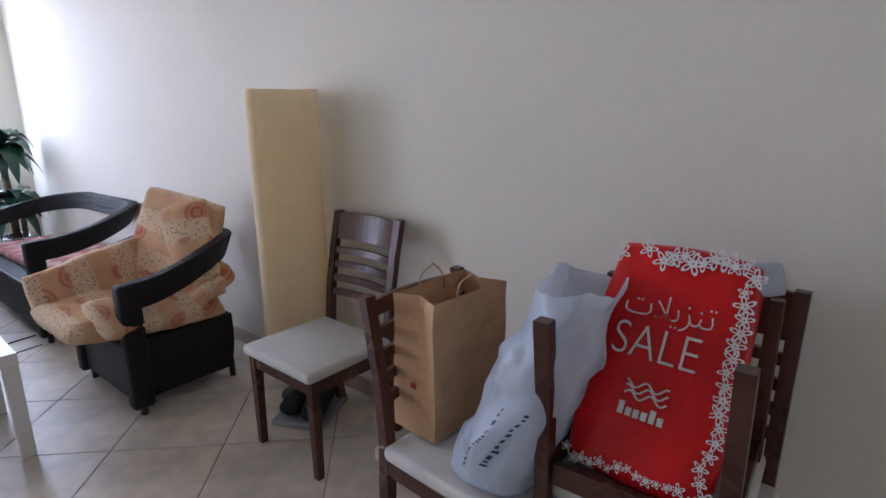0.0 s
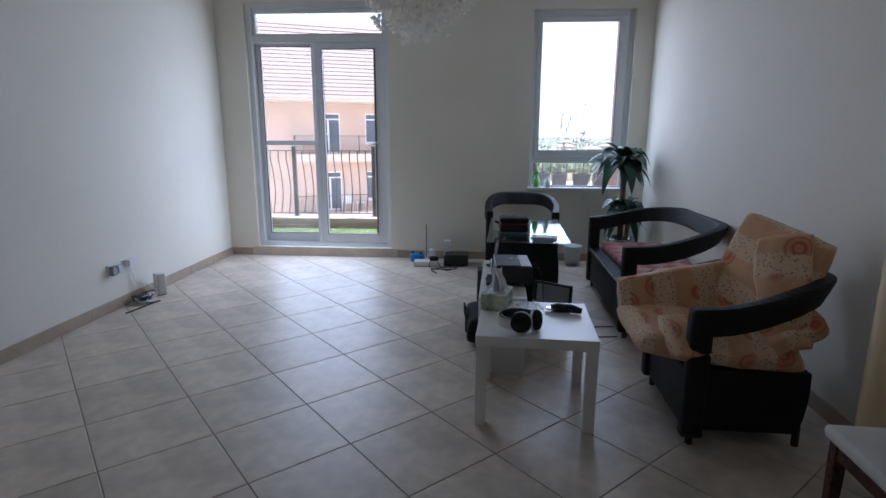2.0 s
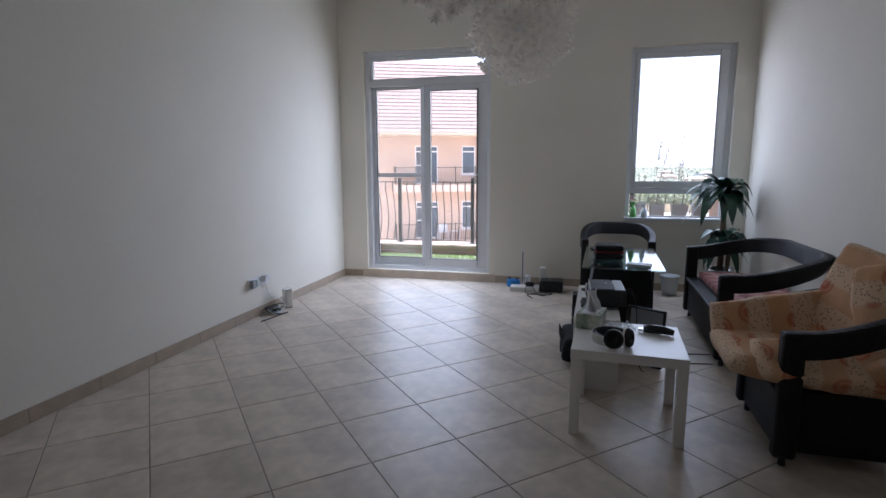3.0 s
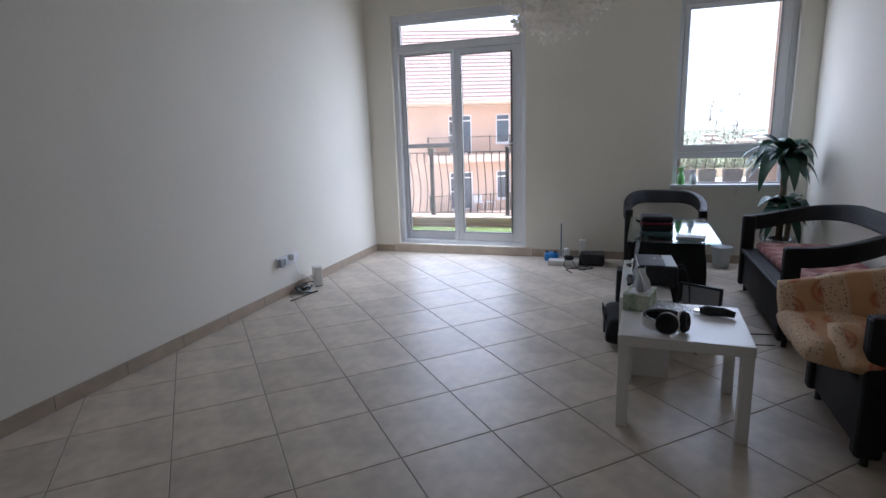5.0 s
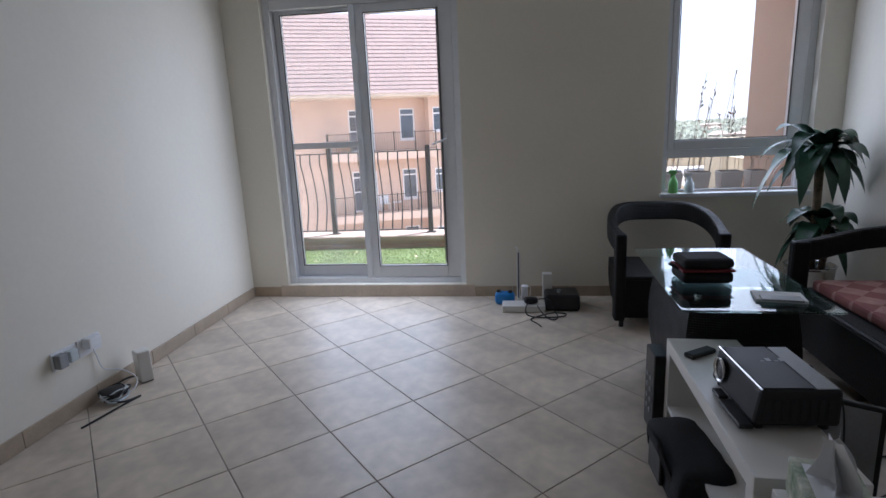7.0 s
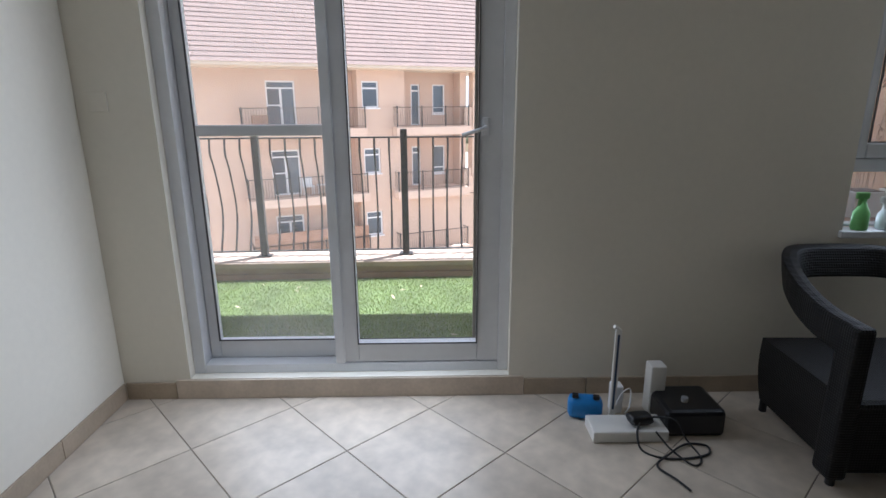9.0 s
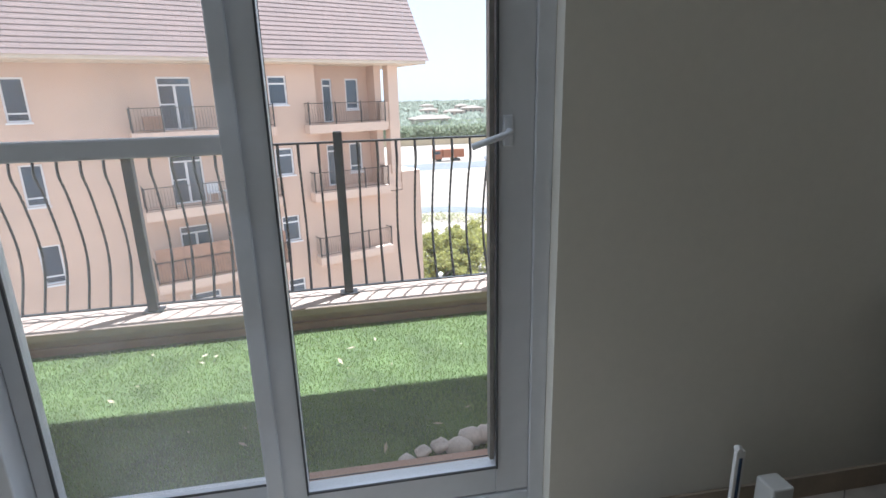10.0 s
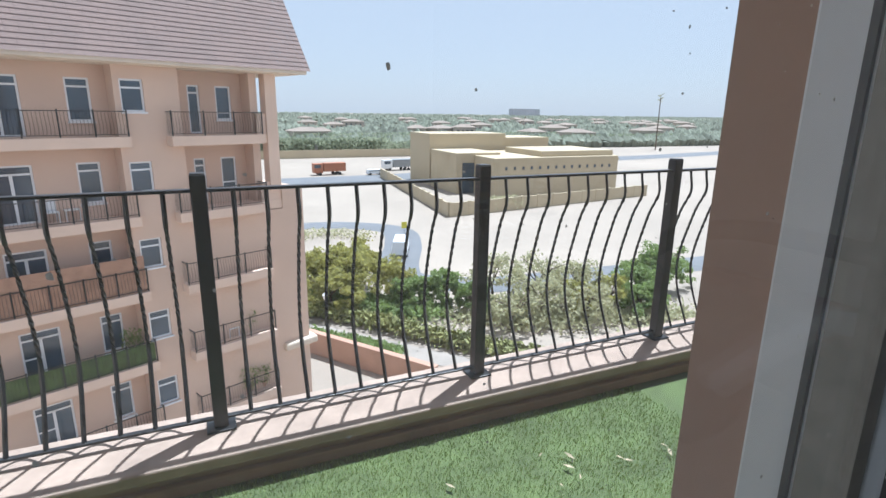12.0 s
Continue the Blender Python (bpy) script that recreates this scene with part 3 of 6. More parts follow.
# turf
bm = B()
box(bm, -2.59, 4.51, 0.2, 1.829, -0.012, -0.001)
tagged(part("turf_mat", bm, M_turf), "green artificial turf on the balcony floor", "turf", kind="structure")
vs, fs = [], []
for i in range(70000):
    x, y = rng.uniform(-0.5, 3.3), rng.uniform(0.42, 1.825)
    h, a, w = rng.uniform(0.006, 0.021), rng.random() * 6.283, rng.uniform(0.0013, 0.0026)
    lx, ly = rng.uniform(-0.008, 0.008), rng.uniform(-0.008, 0.008)
    k = len(vs)
    vs += [(x - w * math.cos(a), y - w * math.sin(a), -0.002), (x + w * math.cos(a), y + w * math.sin(a), -0.002), (x + lx, y + ly, h)]
    fs.append((k, k + 1, k + 2))
tagged(raw("turf_blades", vs, fs, M_blade), "short green artificial grass blades", "turf", kind="stuff")
bm = B()
for i in range(46):
    x, y = rng.uniform(-0.6, 3.2), rng.uniform(0.45, 1.8)
    s, a = rng.uniform(0.012, 0.03), rng.random() * 6.28
    m = pose(x, y, 0.022, rng.uniform(-20, 20), rng.uniform(-20, 20), math.degrees(a))
    q = [bm.verts.new(m @ Vector(p)) for p in ((-s, 0, 0), (0, -s * 0.3, 0.003), (s, 0, 0.004), (0, s * 0.3, 0.002))]
    bm.faces.new(q)
tagged(part("fallen_leaves", bm, material("dry leaf", (0.5, 0.42, 0.28), 0.9, var=0.2)), "dry fallen leaves on the turf", "leaves", kind="stuff")
for i in range(7):
    bm = B()
    bmesh.ops.create_icosphere(bm, subdivisions=2, radius=rng.uniform(0.035, 0.06))
    for v in bm.verts:
        v.co.z *= 0.42
        v.co += noise.noise_vector(v.co * 30 + Vector((i * 3, 0, 0))) * 0.014
    o = part("pebble", bm, material("pale stone", (0.62, 0.55, 0.48), 0.9, var=0.15, scale=20) if i == 0 else bpy.data.materials["pale stone"], smooth=True)
    o.location = (1.45 + 0.07 * i + rng.uniform(-0.02, 0.02), 0.45 + rng.uniform(-0.06, 0.05) + 0.012 * i, 0.018)
    tagged(o, "pale beach stone lying on the turf", "stone", "stones by the door")

# railing
POSTS = [-2.19, -1.025, 0.14, 1.305, 2.47, 3.635]
RY = 2.01
rail = thing("balcony_railing", (0, 0, -0.018), "black wrought-iron railing with bellied twisted bars", "railing")
bm = B()
box(bm, -2.59, 4.5, RY - 0.018, RY + 0.018, 1.12, 1.132, 0.002)
part("top_rail", bm, M_iron, rail)
bm = B()
box(bm, -2.59, 4.5, RY - 0.012, RY + 0.012, 0.205, 0.215, 0.002)
part("bottom_rail", bm, M_iron, rail)
bm = B()
box(bm, -0.027, 0.027, -0.027, 0.027, 0.178, 1.184, 0.004)
box(bm, -0.024, 0.024, -0.024, 0.024, 1.184, 1.189, 0.002)
post_me = bpy.data.meshes.new("post")
bm.to_mesh(post_me)
bm.free()
bm = B()
box(bm, -0.055, 0.055, -0.05, 0.05, 0.169, 0.178, 0.003)
plate_me = bpy.data.meshes.new("base_plate")
bm.to_mesh(plate_me)
bm.free()
for x in POSTS:
    o = linked("post", post_me, M_iron, rail)
    o.location = (x, RY, 0)
    o = linked("base_plate", plate_me, M_iron, rail)
    o.location = (x, RY, 0)


def belly(s):
    """Outward bow of a bar, s from the top (0) to the foot (1)."""
    return 0.115 * math.sin(math.pi * max(0.0, s) ** 1.5) ** 1.2 - 0.03 * math.exp(-((s - 0.12) / 0.08) ** 2)


bm = B()
path = []
for i in range(33):
    s = i / 32
    path.append((0.0, belly(s), 1.12 - s * 0.91))
rings = []
for i, p in enumerate(path):
    tw = 1.1 * i if 4 < i < 22 else 0
    rings.append([bm.verts.new((p[0] + 0.0085 * math.cos(tw + j * math.pi / 2), p[1] + 0.0085 * math.sin(tw + j * math.pi / 2), p[2])) for j in range(4)])
for a, b in zip(rings, rings[1:]):
    for j in range(4):
        bm.faces.new((a[j], b[j], b[(j + 1) % 4], a[(j + 1) % 4]))
bar_me = bpy.data.meshes.new("bar")
bm.to_mesh(bar_me)
bm.free()
bar_me.materials.append(M_iron)
for a, b in zip(POSTS, POSTS[1:] + [4.8]):
    n = 10
    for i in range(1, n):
        x = a + (b - a) * i / n
        if x < 4.48:
            o = linked("bar", bar_me, M_iron, rail)
            o.location = (x, RY, 0)

# ---- the building across ----
NB = Matrix.Translation((-8.42, 20.99, 0)) @ pose(0, 0, 0, 0, 0, 22)
FLOOR = 0.33
STOREY = 3.1
nb = thing("apartment_building", NB, "peach rendered apartment block with balconies and steep shingle roof", "building")
ZB, ZT = -16.0, 3.05
floors = [FLOOR - STOREY * k for k in range(6)]
bmA, bmR1, bmR2, bmG = B(), B(), B(), B()
front, rec1, rec2 = [], [], []
for z in floors:
    front += [(7.86, 8.69, z + 0.92, z + 2.13), (-1.35, -0.62, z + 0.55, z + 2.12), (-6.5, -5.6, z + 0.55, z + 2.12)]
    rec1 += [(3.65, 4.95, z + 0.02, z + 2.13), (6.3, 7.1, z + 0.55, z + 2.13)]
    rec2 += [(10.75, 11.25, z + 0.02, z + 2.05), (11.95, 12.65, z + 0.6, z + 2.05)]
holed(bmA, -12, 2.3, ZB, ZT, 0.83, 1.13, [h for h in front if h[0] < 2])
holed(bmA, 7.65, 10.0, ZB, ZT, 0.0, 0.3, [h for h in front if h[0] > 7])
box(bmA, 10.0, 14.3, 0.0, 0.3, ZB, -3.2)
box(bmA, 14.3, 15.4, 0.0, 9.0, ZB, -2.25)
box(bmA, 13.15, 13.5, 0.3, 1.4, -3.2, ZT)
box(bmA, -12, 14.3, 7.0, 9.0, ZB, ZT)
part("front_wall", bmA, M_facade, nb)
holed(bmR1, 2.3, 7.8, ZB, ZT, 0.85, 1.05, rec1)
box(bmR1, 7.65, 7.85, 0.3, 0.85, ZB, ZT)
part("balcony_wall", bmR1, M_facade, nb)
holed(bmR2, 9.8, 13.5, ZB, ZT, 1.1, 1.3, rec2)
box(bmR2, 9.8, 10.0, 0.3, 1.1, ZB, ZT)
part("balcony_wall", bmR2, M_facade, nb)
for v in (0.0, 3.6):
    bm = B()
    box(bm, 13.75, 14.3, v, v + 0.5, -2.3, ZT)
    part("corner_column", bm, M_facade2, nb)
bm = B()
box(bm, -12.4, 15.5, -0.75, -0.35, 2.98, 3.2, 0.02)
box(bm, -12.3, 15.2, -0.5, 4.0, 2.95, 3.04)
part("eave_fascia", bm, M_fascia, nb)
# steep roof: one lapped course above the other
roof = part("roof", (lambda b: (box(b, -12.3, 15.3, 1.9, 9.0, 3.05, 7.1), b)[1])(B()), M_roof, nb, "brown-grey lapped shingle roof")
vs, fs = [], []
n = 20
for i in range(n):
    a, b = i / n, (i + 1) / n
    v0, v1 = -0.72 + 2.5 * a, -0.72 + 2.5 * b
    z0, z1 = 3.16 + 4.0 * a, 3.16 + 4.0 * b
    x = -12.5
    while x < 15.7:
        w = min(rng.uniform(0.3, 0.5), 15.7 - x)
        lift = rng.uniform(0.0, 0.005)
        k = len(vs)
        vs += [(x, v0 - 0.075 - lift, z0 - 0.035), (x + w - 0.008, v0 - 0.075 - lift, z0 - 0.035), (x + w - 0.008, v1, z1 + 0.03), (x, v1, z1 + 0.03), (x, v0 + 0.03, z0), (x + w - 0.008, v0 + 0.03, z0)]
        fs += [(k, k + 1, k + 2, k + 3), (k + 4, k + 5, k + 1, k)]
        x += w
tagged(raw("shingle_courses", vs, fs, M_roof, roof), kind="stuff")
# windows and glazed doors of the block
for holes, v in (([h for h in front if h[0] > 2], 0.12), ([h for h in front if h[0] < 2], 0.95), (rec1, 0.93), (rec2, 1.18)):
    for h in holes:
        is_door = h[3] - h[2] > 1.9
        w = thing("window", (0, v, 0), "", "")
        w.parent = nb
        for key in ("label", "category"):
            if key in w:
                del w[key]
        bm = B()
        bars(bm, h[0], h[1], h[2], h[3], -0.04, 0.05, 0.07, 0.07, 0.07, 0.07, 0)
        if is_door and h[1] - h[0] > 0.8:
            box(bm, (h[0] + h[1]) / 2 - 0.05, (h[0] + h[1]) / 2 + 0.05, -0.035, 0.045, h[2] + 0.07, h[3] - 0.3)
            box(bm, h[0] + 0.07, (h[0] + h[1]) / 2 - 0.05, -0.03, 0.04, h[2] + 1.0, h[2] + 1.06)
        box(bm, h[0] + 0.07, h[1] - 0.07, -0.035, 0.045, h[3] - 0.36, h[3] - 0.29) if is_door or h[1] - h[0] > 0.75 else box(bm, h[0] + 0.07, h[1] - 0.07, -0.035, 0.045, h[2] + 0.28, h[2] + 0.34)
        part("frame", bm, M_upvc, w)
        bm = B()
        box(bm, h[0] + 0.05, h[1] - 0.05, 0.0, 0.02, h[2] + 0.05, h[3] - 0.05)
        part("pane", bm, M_pane, w)
        if not is_door:
            bm = B()
            box(bm, h[0] - 0.05, h[1] + 0.05, -v * 0 - 0.2, -0.04, h[2] - 0.07, h[2] - 0.005)
            part("sill", bm, M_upvc, w)


def slab_and_rail(name, u0, u1, v0, v1, z, screen=0):
    """A balcony: slab, three-sided railing with posts and fine bars."""
    e = thing(name, (0, 0, 0), "", "")
    for key in ("label", "category"):
        if key in e:
            del e[key]
    e.parent = nb
    b = B()
    box(b, u0, u1, v0, v1, z - 0.4, z, 0.02)
    part("slab", b, M_facade2, e)
    b = B()
    v = v0 + 0.08
    box(b, u0 + 0.05, u1 - 0.05, v - 0.02, v + 0.02, z + 0.92, z + 0.95)
    box(b, u0 + 0.05, u1 - 0.05, v - 0.015, v + 0.015, z + 0.08, z + 0.1)
    for u in (u0 + 0.06, u1 - 0.06):
        box(b, u - 0.02, u + 0.02, v, v1, z + 0.92, z + 0.95)
    part("rail", b, M_iron, e)
    k = max(3, round((u1 - u0) / 1.15))
    for i in range(k + 1):
        b = B()
        u = u0 + 0.06 + (u1 - u0 - 0.12) * i / k
        box(b, u - 0.022, u + 0.022, v - 0.022, v + 0.022, z, z + 1.0)
        part("post", b, M_iron, e)
    b = B()
    spots = [(u0 + 0.1 + 0.115 * i, v) for i in range(int((u1 - u0 - 0.15) / 0.115))]
    spots += [(u, v + 0.115 * i) for u in (u0 + 0.06, u1 - 0.06) for i in range(1, max(2, int((v1 - v) / 0.115)))]
    for u, w in spots:
        tube(b, [(u, w, z + 0.93), (u, w - 0.02, z + 0.7), (u, w - 0.09, z + 0.4), (u, w - 0.05, z + 0.2), (u, w, z + 0.09)], 0.0075, 3)
    tagged(part("bars", b, M_iron, e), kind="stuff")
    if screen:
        b = B()
        box(b, u0 + 0.1, u1 - 0.1, v + 0.03, v + 0.06, z + 0.03, z + (1.5 if screen == 1 else 0.85))
        part("screen", b, M_screen if screen == 1 else M_turf, e, "cane privacy screen" if screen == 1 else "green turf screen")


for k, z in enumerate(floors):
    slab_and_rail("balcony", 2.4, 8.0, -0.25, 0.85, z, screen=1 if k == 2 else (2 if k == 3 else 0))
    slab_and_rail("balcony", 9.35, 13.3, -0.6, 1.1, z)
bm = B()
for z in floors[:2]:
    box(bm, 13.3, 14.35, 0.05, 0.3, z - 0.4, z)
    box(bm, 13.3, 14.35, 0.1, 0.16, z, z + 0.9)
part("corner_parapet", bm, M_facade2, nb)
bm = B()
for z in (-4.5, -7.0, -9.2):
    box(bm, 15.15, 15.42, 0.35, 0.9, z, z + 1.6)
part("side_window", bm, M_pane, nb)
bm = B()
box(bm, 13.9, 15.75, -0.3, 9.0, -10.5, -10.1, 0.1)
part("cornice", bm, M_fascia, nb, "cream moulded cornice")
for u, v, z in ((5.2, 0.5, floors[1]), (5.9, 0.7, floors[1]), (11.4, 0.2, floors[3])):
    seat = thing("balcony_chair", (u, v, z), "", "")
    for key in ("label", "category"):
        if key in seat:
            del seat[key]
    seat.parent = nb
    bm = B()
    box(bm, -0.25, 0.25, -0.25, 0.25, 0.4, 0.44, 0.01)
    part("seat", bm, M_carw, seat, "white plastic seat")
    bm = B()
    box(bm, -0.25, 0.25, 0.22, 0.26, 0.44, 0.85, 0.01)
    part("backrest", bm, M_carw, seat)
    for sx in (-0.22, 0.22):
        for sy in (-0.22, 0.22):
            bm = B()
            tube(bm, [(sx, sy, 0), (sx, sy, 0.4)], 0.02, 6)
            part("leg", bm, M_carw, seat)
for u, v, z, h in ((7.2, 0.25, floors[3], 1.2), (12.7, 0.1, floors[4], 0.9), (11.9, 0.0, floors[4], 1.1), (12.3, 0.3, floors[3], 0.8)):
    shrub = thing("pot_plant", (u, v, z), "", "")
    for key in ("label", "category"):
        if key in shrub:
            del shrub[key]
    shrub.parent = nb
    bm = B()
    lathe(bm, [(0.12, 0), (0.17, 0.3)], 12)
    part("pot", bm, M_brick, shrub)
    vs, fs = [], []
    for i in range(260):
        a, q = rng.random() * 6.283, 0.4 * math.sqrt(rng.random())
        k, t = len(vs), rng.random()
        p = Vector((math.cos(a) * q, math.sin(a) * q, 0.3 + h * t))
        d = Vector((rng.gauss(0, 1), rng.gauss(0, 1), rng.gauss(0, 1))).normalized() * 0.09
        e = d.cross(Vector((0.3, 0.5, 1))).normalized() * 0.04
        vs += [tuple(p - d), tuple(p + e), tuple(p + d), tuple(p - e)]
        fs.append((k, k + 1, k + 2, k + 3))
    raw("foliage", vs, fs, M_foliage, shrub)
bm = B()
box(bm, 2.9, 3.6, 0.1, 0.5, FLOOR + 0.01, FLOOR + 0.62, 0.03)
part("air_conditioner", bm, M_screen, nb)

# ---- ground and distance ----
G = -16.0
raw_verts = [(-4000, -600, G), (4000, -600, G), (4000, 4500, G), (-4000, 4500, G)]
tagged(raw("ground", raw_verts, [(0, 1, 2, 3)], M_sand), "pale sandy open ground reaching the horizon", "ground", kind="structure")


def strip(name, pts, width, z, mat, label, category):
    vs, fs = [], []
    pts = [Vector((*p, 0)) for p in pts]
    fine = []
    for i in range(len(pts) - 1):
        p0, p1, p2, p3 = pts[max(0, i - 1)], pts[i], pts[i + 1], pts[min(len(pts) - 1, i + 2)]
        for s in range(8):
            t = s / 8
            fine.append(0.5 * ((2 * p1) + (p2 - p0) * t + (2 * p0 - 5 * p1 + 4 * p2 - p3) * t * t + (3 * p1 - p0 - 3 * p2 + p3) * t ** 3))
    fine.append(pts[-1])
    for i, p in enumerate(fine):
        d = (fine[min(i + 1, len(fine) - 1)] - fine[max(i - 1, 0)]).normalized()
        s = Vector((-d.y, d.x, 0)) * width / 2
        vs += [(p.x - s.x, p.y - s.y, G + z), (p.x + s.x, p.y + s.y, G + z)]
    for i in range(len(fine) - 1):
        fs.append((2 * i, 2 * i + 1, 2 * i + 3, 2 * i + 2))
    return tagged(raw(name, vs, fs, mat), label, category, kind="structure")


strip("road", [(-30, 80), (0, 83), (14, 83), (22, 81), (27.5, 75), (25.5, 66), (21.5, 57), (20.5, 52), (24, 48.5), (31, 46), (60, 44)], 5.0, 0.03, M_road, "grey curving asphalt lane", "road")
strip("road", [(-120, 128), (20, 138), (60, 141), (110, 165), (230, 185), (600, 260)], 14.0, 0.04, M_road, "wide grey asphalt highway", "road")
strip("pavement", [(4.5, 46.5), (8.8, 41.2), (15.5, 33.2), (20.5, 27.5), (30, 18)], 2.0, 0.05, M_pave, "beige paved garden path", "pavement")
bm = B()
box(bm, -14, 0, -0.25, 0.25, G, G + 1.7, 0.03)
o = part("retaining_wall", bm, M_brick)
o.matrix_basis = pose(14.0, 28.5, 0, 0, 0, -55)
tagged(o, "terracotta rendered garden retaining wall", "wall", kind="structure")


def bush_row(name, pts, h, w, mat, label, n=900):
    vs, fs = [], []
    for i in range(n):
        t = rng.random() * (len(pts) - 1)
        k = min(int(t), len(pts) - 2)
        f = t - k
        x = pts[k][0] * (1 - f) + pts[k + 1][0] * f + rng.gauss(0, w / 3)
        y = pts[k][1] * (1 - f) + pts[k + 1][1] * f + rng.gauss(0, w / 3)
        z = G + h * rng.random() ** 0.6
        leaf_card(vs, fs, (x, y, z), rng.uniform(0.12, 0.3) * (1.0 if h < 4 else 3.2))
    return tagged(raw(name, vs, fs, mat), label, "hedge", kind="stuff")


def leaf_card(vs, fs, p, s):
    a = Vector((rng.gauss(0, 1), rng.gauss(0, 1), rng.gauss(0, 1))).normalized() * s
    b = a.cross(Vector((rng.gauss(0, 1), rng.gauss(0, 1), rng.gauss(0, 1)))).normalized() * s * 0.5
    k = len(vs)
    p = Vector(p)
    vs += [tuple(p - a), tuple(p + b), tuple(p + a), tuple(p - b)]
    fs.append((k, k + 1, k + 2, k + 3))


bush_row("hedge", [(6.6, 48.5), (10.8, 43.4), (17.6, 34.6), (23, 28)], 1.1, 1.5, M_hedge, "clipped olive-green garden hedge", 7000)
bush_row("hedge", [(7.2, 41.2), (10.6, 37.6), (13.4, 34.2)], 0.6, 1.0, M_foliage, "low green planting beside the path", 3000)


def tree(x, y, h, r, mat, label, leaves=2600, flat=0.75, seed=0, low=0.3):
    R = random.Random(seed)
    t = thing("tree", (x, y, G), label + " in the garden", "tree", "trees beyond the garden")
    b = B()
    lean = (R.uniform(-0.4, 0.4), R.uniform(-0.4, 0.4))
    top = Vector((lean[0], lean[1], h * 0.5))
    tube(b, [(0, 0, -0.1), (lean[0] * 0.4, lean[1] * 0.4, h * 0.25), top], 0.16, 7, taper=lambda s: 1 - 0.4 * s)
    tips = []
    for i in range(7):
        a = i * 0.9 + R.random()
        e = top + Vector((math.cos(a) * r * R.uniform(0.4, 0.85), math.sin(a) * r * R.uniform(0.4, 0.85), h * R.uniform(0.12, 0.42)))
        tube(b, [tuple(top * 0.8), tuple(top.lerp(e, 0.5) + Vector((0, 0, 0.25))), tuple(e)], 0.08, 5, taper=lambda s: 1 - 0.75 * s)
        tips.append(e)
    part("trunk", b, M_bark, t)
    vs, fs = [], []
    clumps = [(p, r * R.uniform(0.2, 0.32)) for p in tips]
    for i in range(64):
        a, q = R.random() * 6.283, R.random() ** 0.5
        rise = math.sqrt(max(0.0, 1 - q * q))
        edge = 1 + 0.22 * math.sin(3 * a + seed) + 0.12 * math.sin(7 * a + 2 * seed)
        clumps.append((Vector((math.cos(a) * r * q * edge, math.sin(a) * r * q * edge, h * (low + (0.97 - low) * rise * R.uniform(0.55, 1.0)))), r * R.uniform(0.1, 0.24)))
    for i in range(leaves):
        c, s = R.choice(clumps)
        d = Vector((R.gauss(0, 1), R.gauss(0, 1), R.gauss(0, 1))).normalized() * s * R.random() ** 0.4
        d.z *= flat
        leaf_card(vs, fs, c + d, R.uniform(0.09, 0.24))
    raw("crown", vs, fs, mat, t)


for k, (x, y, h, r) in enumerate(((9.6, 48.0, 5.2, 3.4), (12.8, 47.6, 5.0, 3.5), (15.6, 46.0, 4.4, 3.0), (11.0, 44.8, 4.0, 2.6), (14.6, 51.5, 4.8, 3.0))):
    tree(x, y, h, r, M_olive, "spreading yellow-green tree", 7000, seed=k + 1)
for k, (x, y, h, r) in enumerate(((20.6, 42.0, 3.6, 2.0), (17.9, 42.6, 3.2, 1.9), (22.4, 39.6, 3.2, 1.7), (38.8, 36.6, 4.0, 2.6), (43.5, 39.0, 4.6, 2.9), (36.0, 33.6, 3.2, 2.0))):
    tree(x, y, h, r, M_foliage, "dense green garden shrub", 5200, seed=k + 11, low=0.12)
for k, (x, y, h, r) in enumerate(((25.0, 40.5, 5.2, 3.0), (29.0, 40.0, 5.0, 3.1), (32.8, 38.6, 4.4, 2.8), (27.2, 36.0, 4.0, 2.8), (31.0, 34.4, 3.4, 2.6), (23.6, 35.4, 3.2, 2.2))):
    tree(x, y, h, r, M_dry, "thin grey-green tree", 1500, seed=k + 21, low=0.2)
for k, (x, y, h, r) in enumerate(((30.5, 36.8, 3.0, 2.2), (34.6, 36.0, 3.2, 2.2))):
    tree(x, y, h, r, M_olive, "spreading yellow-green tree", 2600, seed=k + 31, low=0.2)
bush_row("undergrowth", [(9, 50), (13.5, 45), (19, 40)], 1.1, 2.6, M_foliage, "dark undergrowth below the garden trees", 5000)
bush_row("undergrowth", [(21, 39), (28, 35), (40, 31.5)], 0.9, 4.0, M_dry, "dry grey undergrowth in the garden", 4200)
bush_row("scrub", [(11, 73), (16, 76), (22, 72)], 0.8, 3.5, M_dry, "dry scrub on the sand", 700)
bush_row("scrub", [(49, 85.5), (56, 86)], 2.2, 3.5, M_dry, "grey scrub before the compound wall", 1500)

# lamp post in the garden
lp = thing("street_lamp", (9.2, 38.8, G), "small dark garden lamp post", "lamp")
bm = B()
tube(bm, [(0, 0, 0), (0, 0, 3.4)], 0.05, 6)
part("pole", bm, M_iron, lp)
bm = B()
lathe(bm, [(0.08, 3.4), (0.2, 3.75), (0.22, 3.8), (0.02, 3.98)], 8)
part("lantern", bm, M_carw, lp)

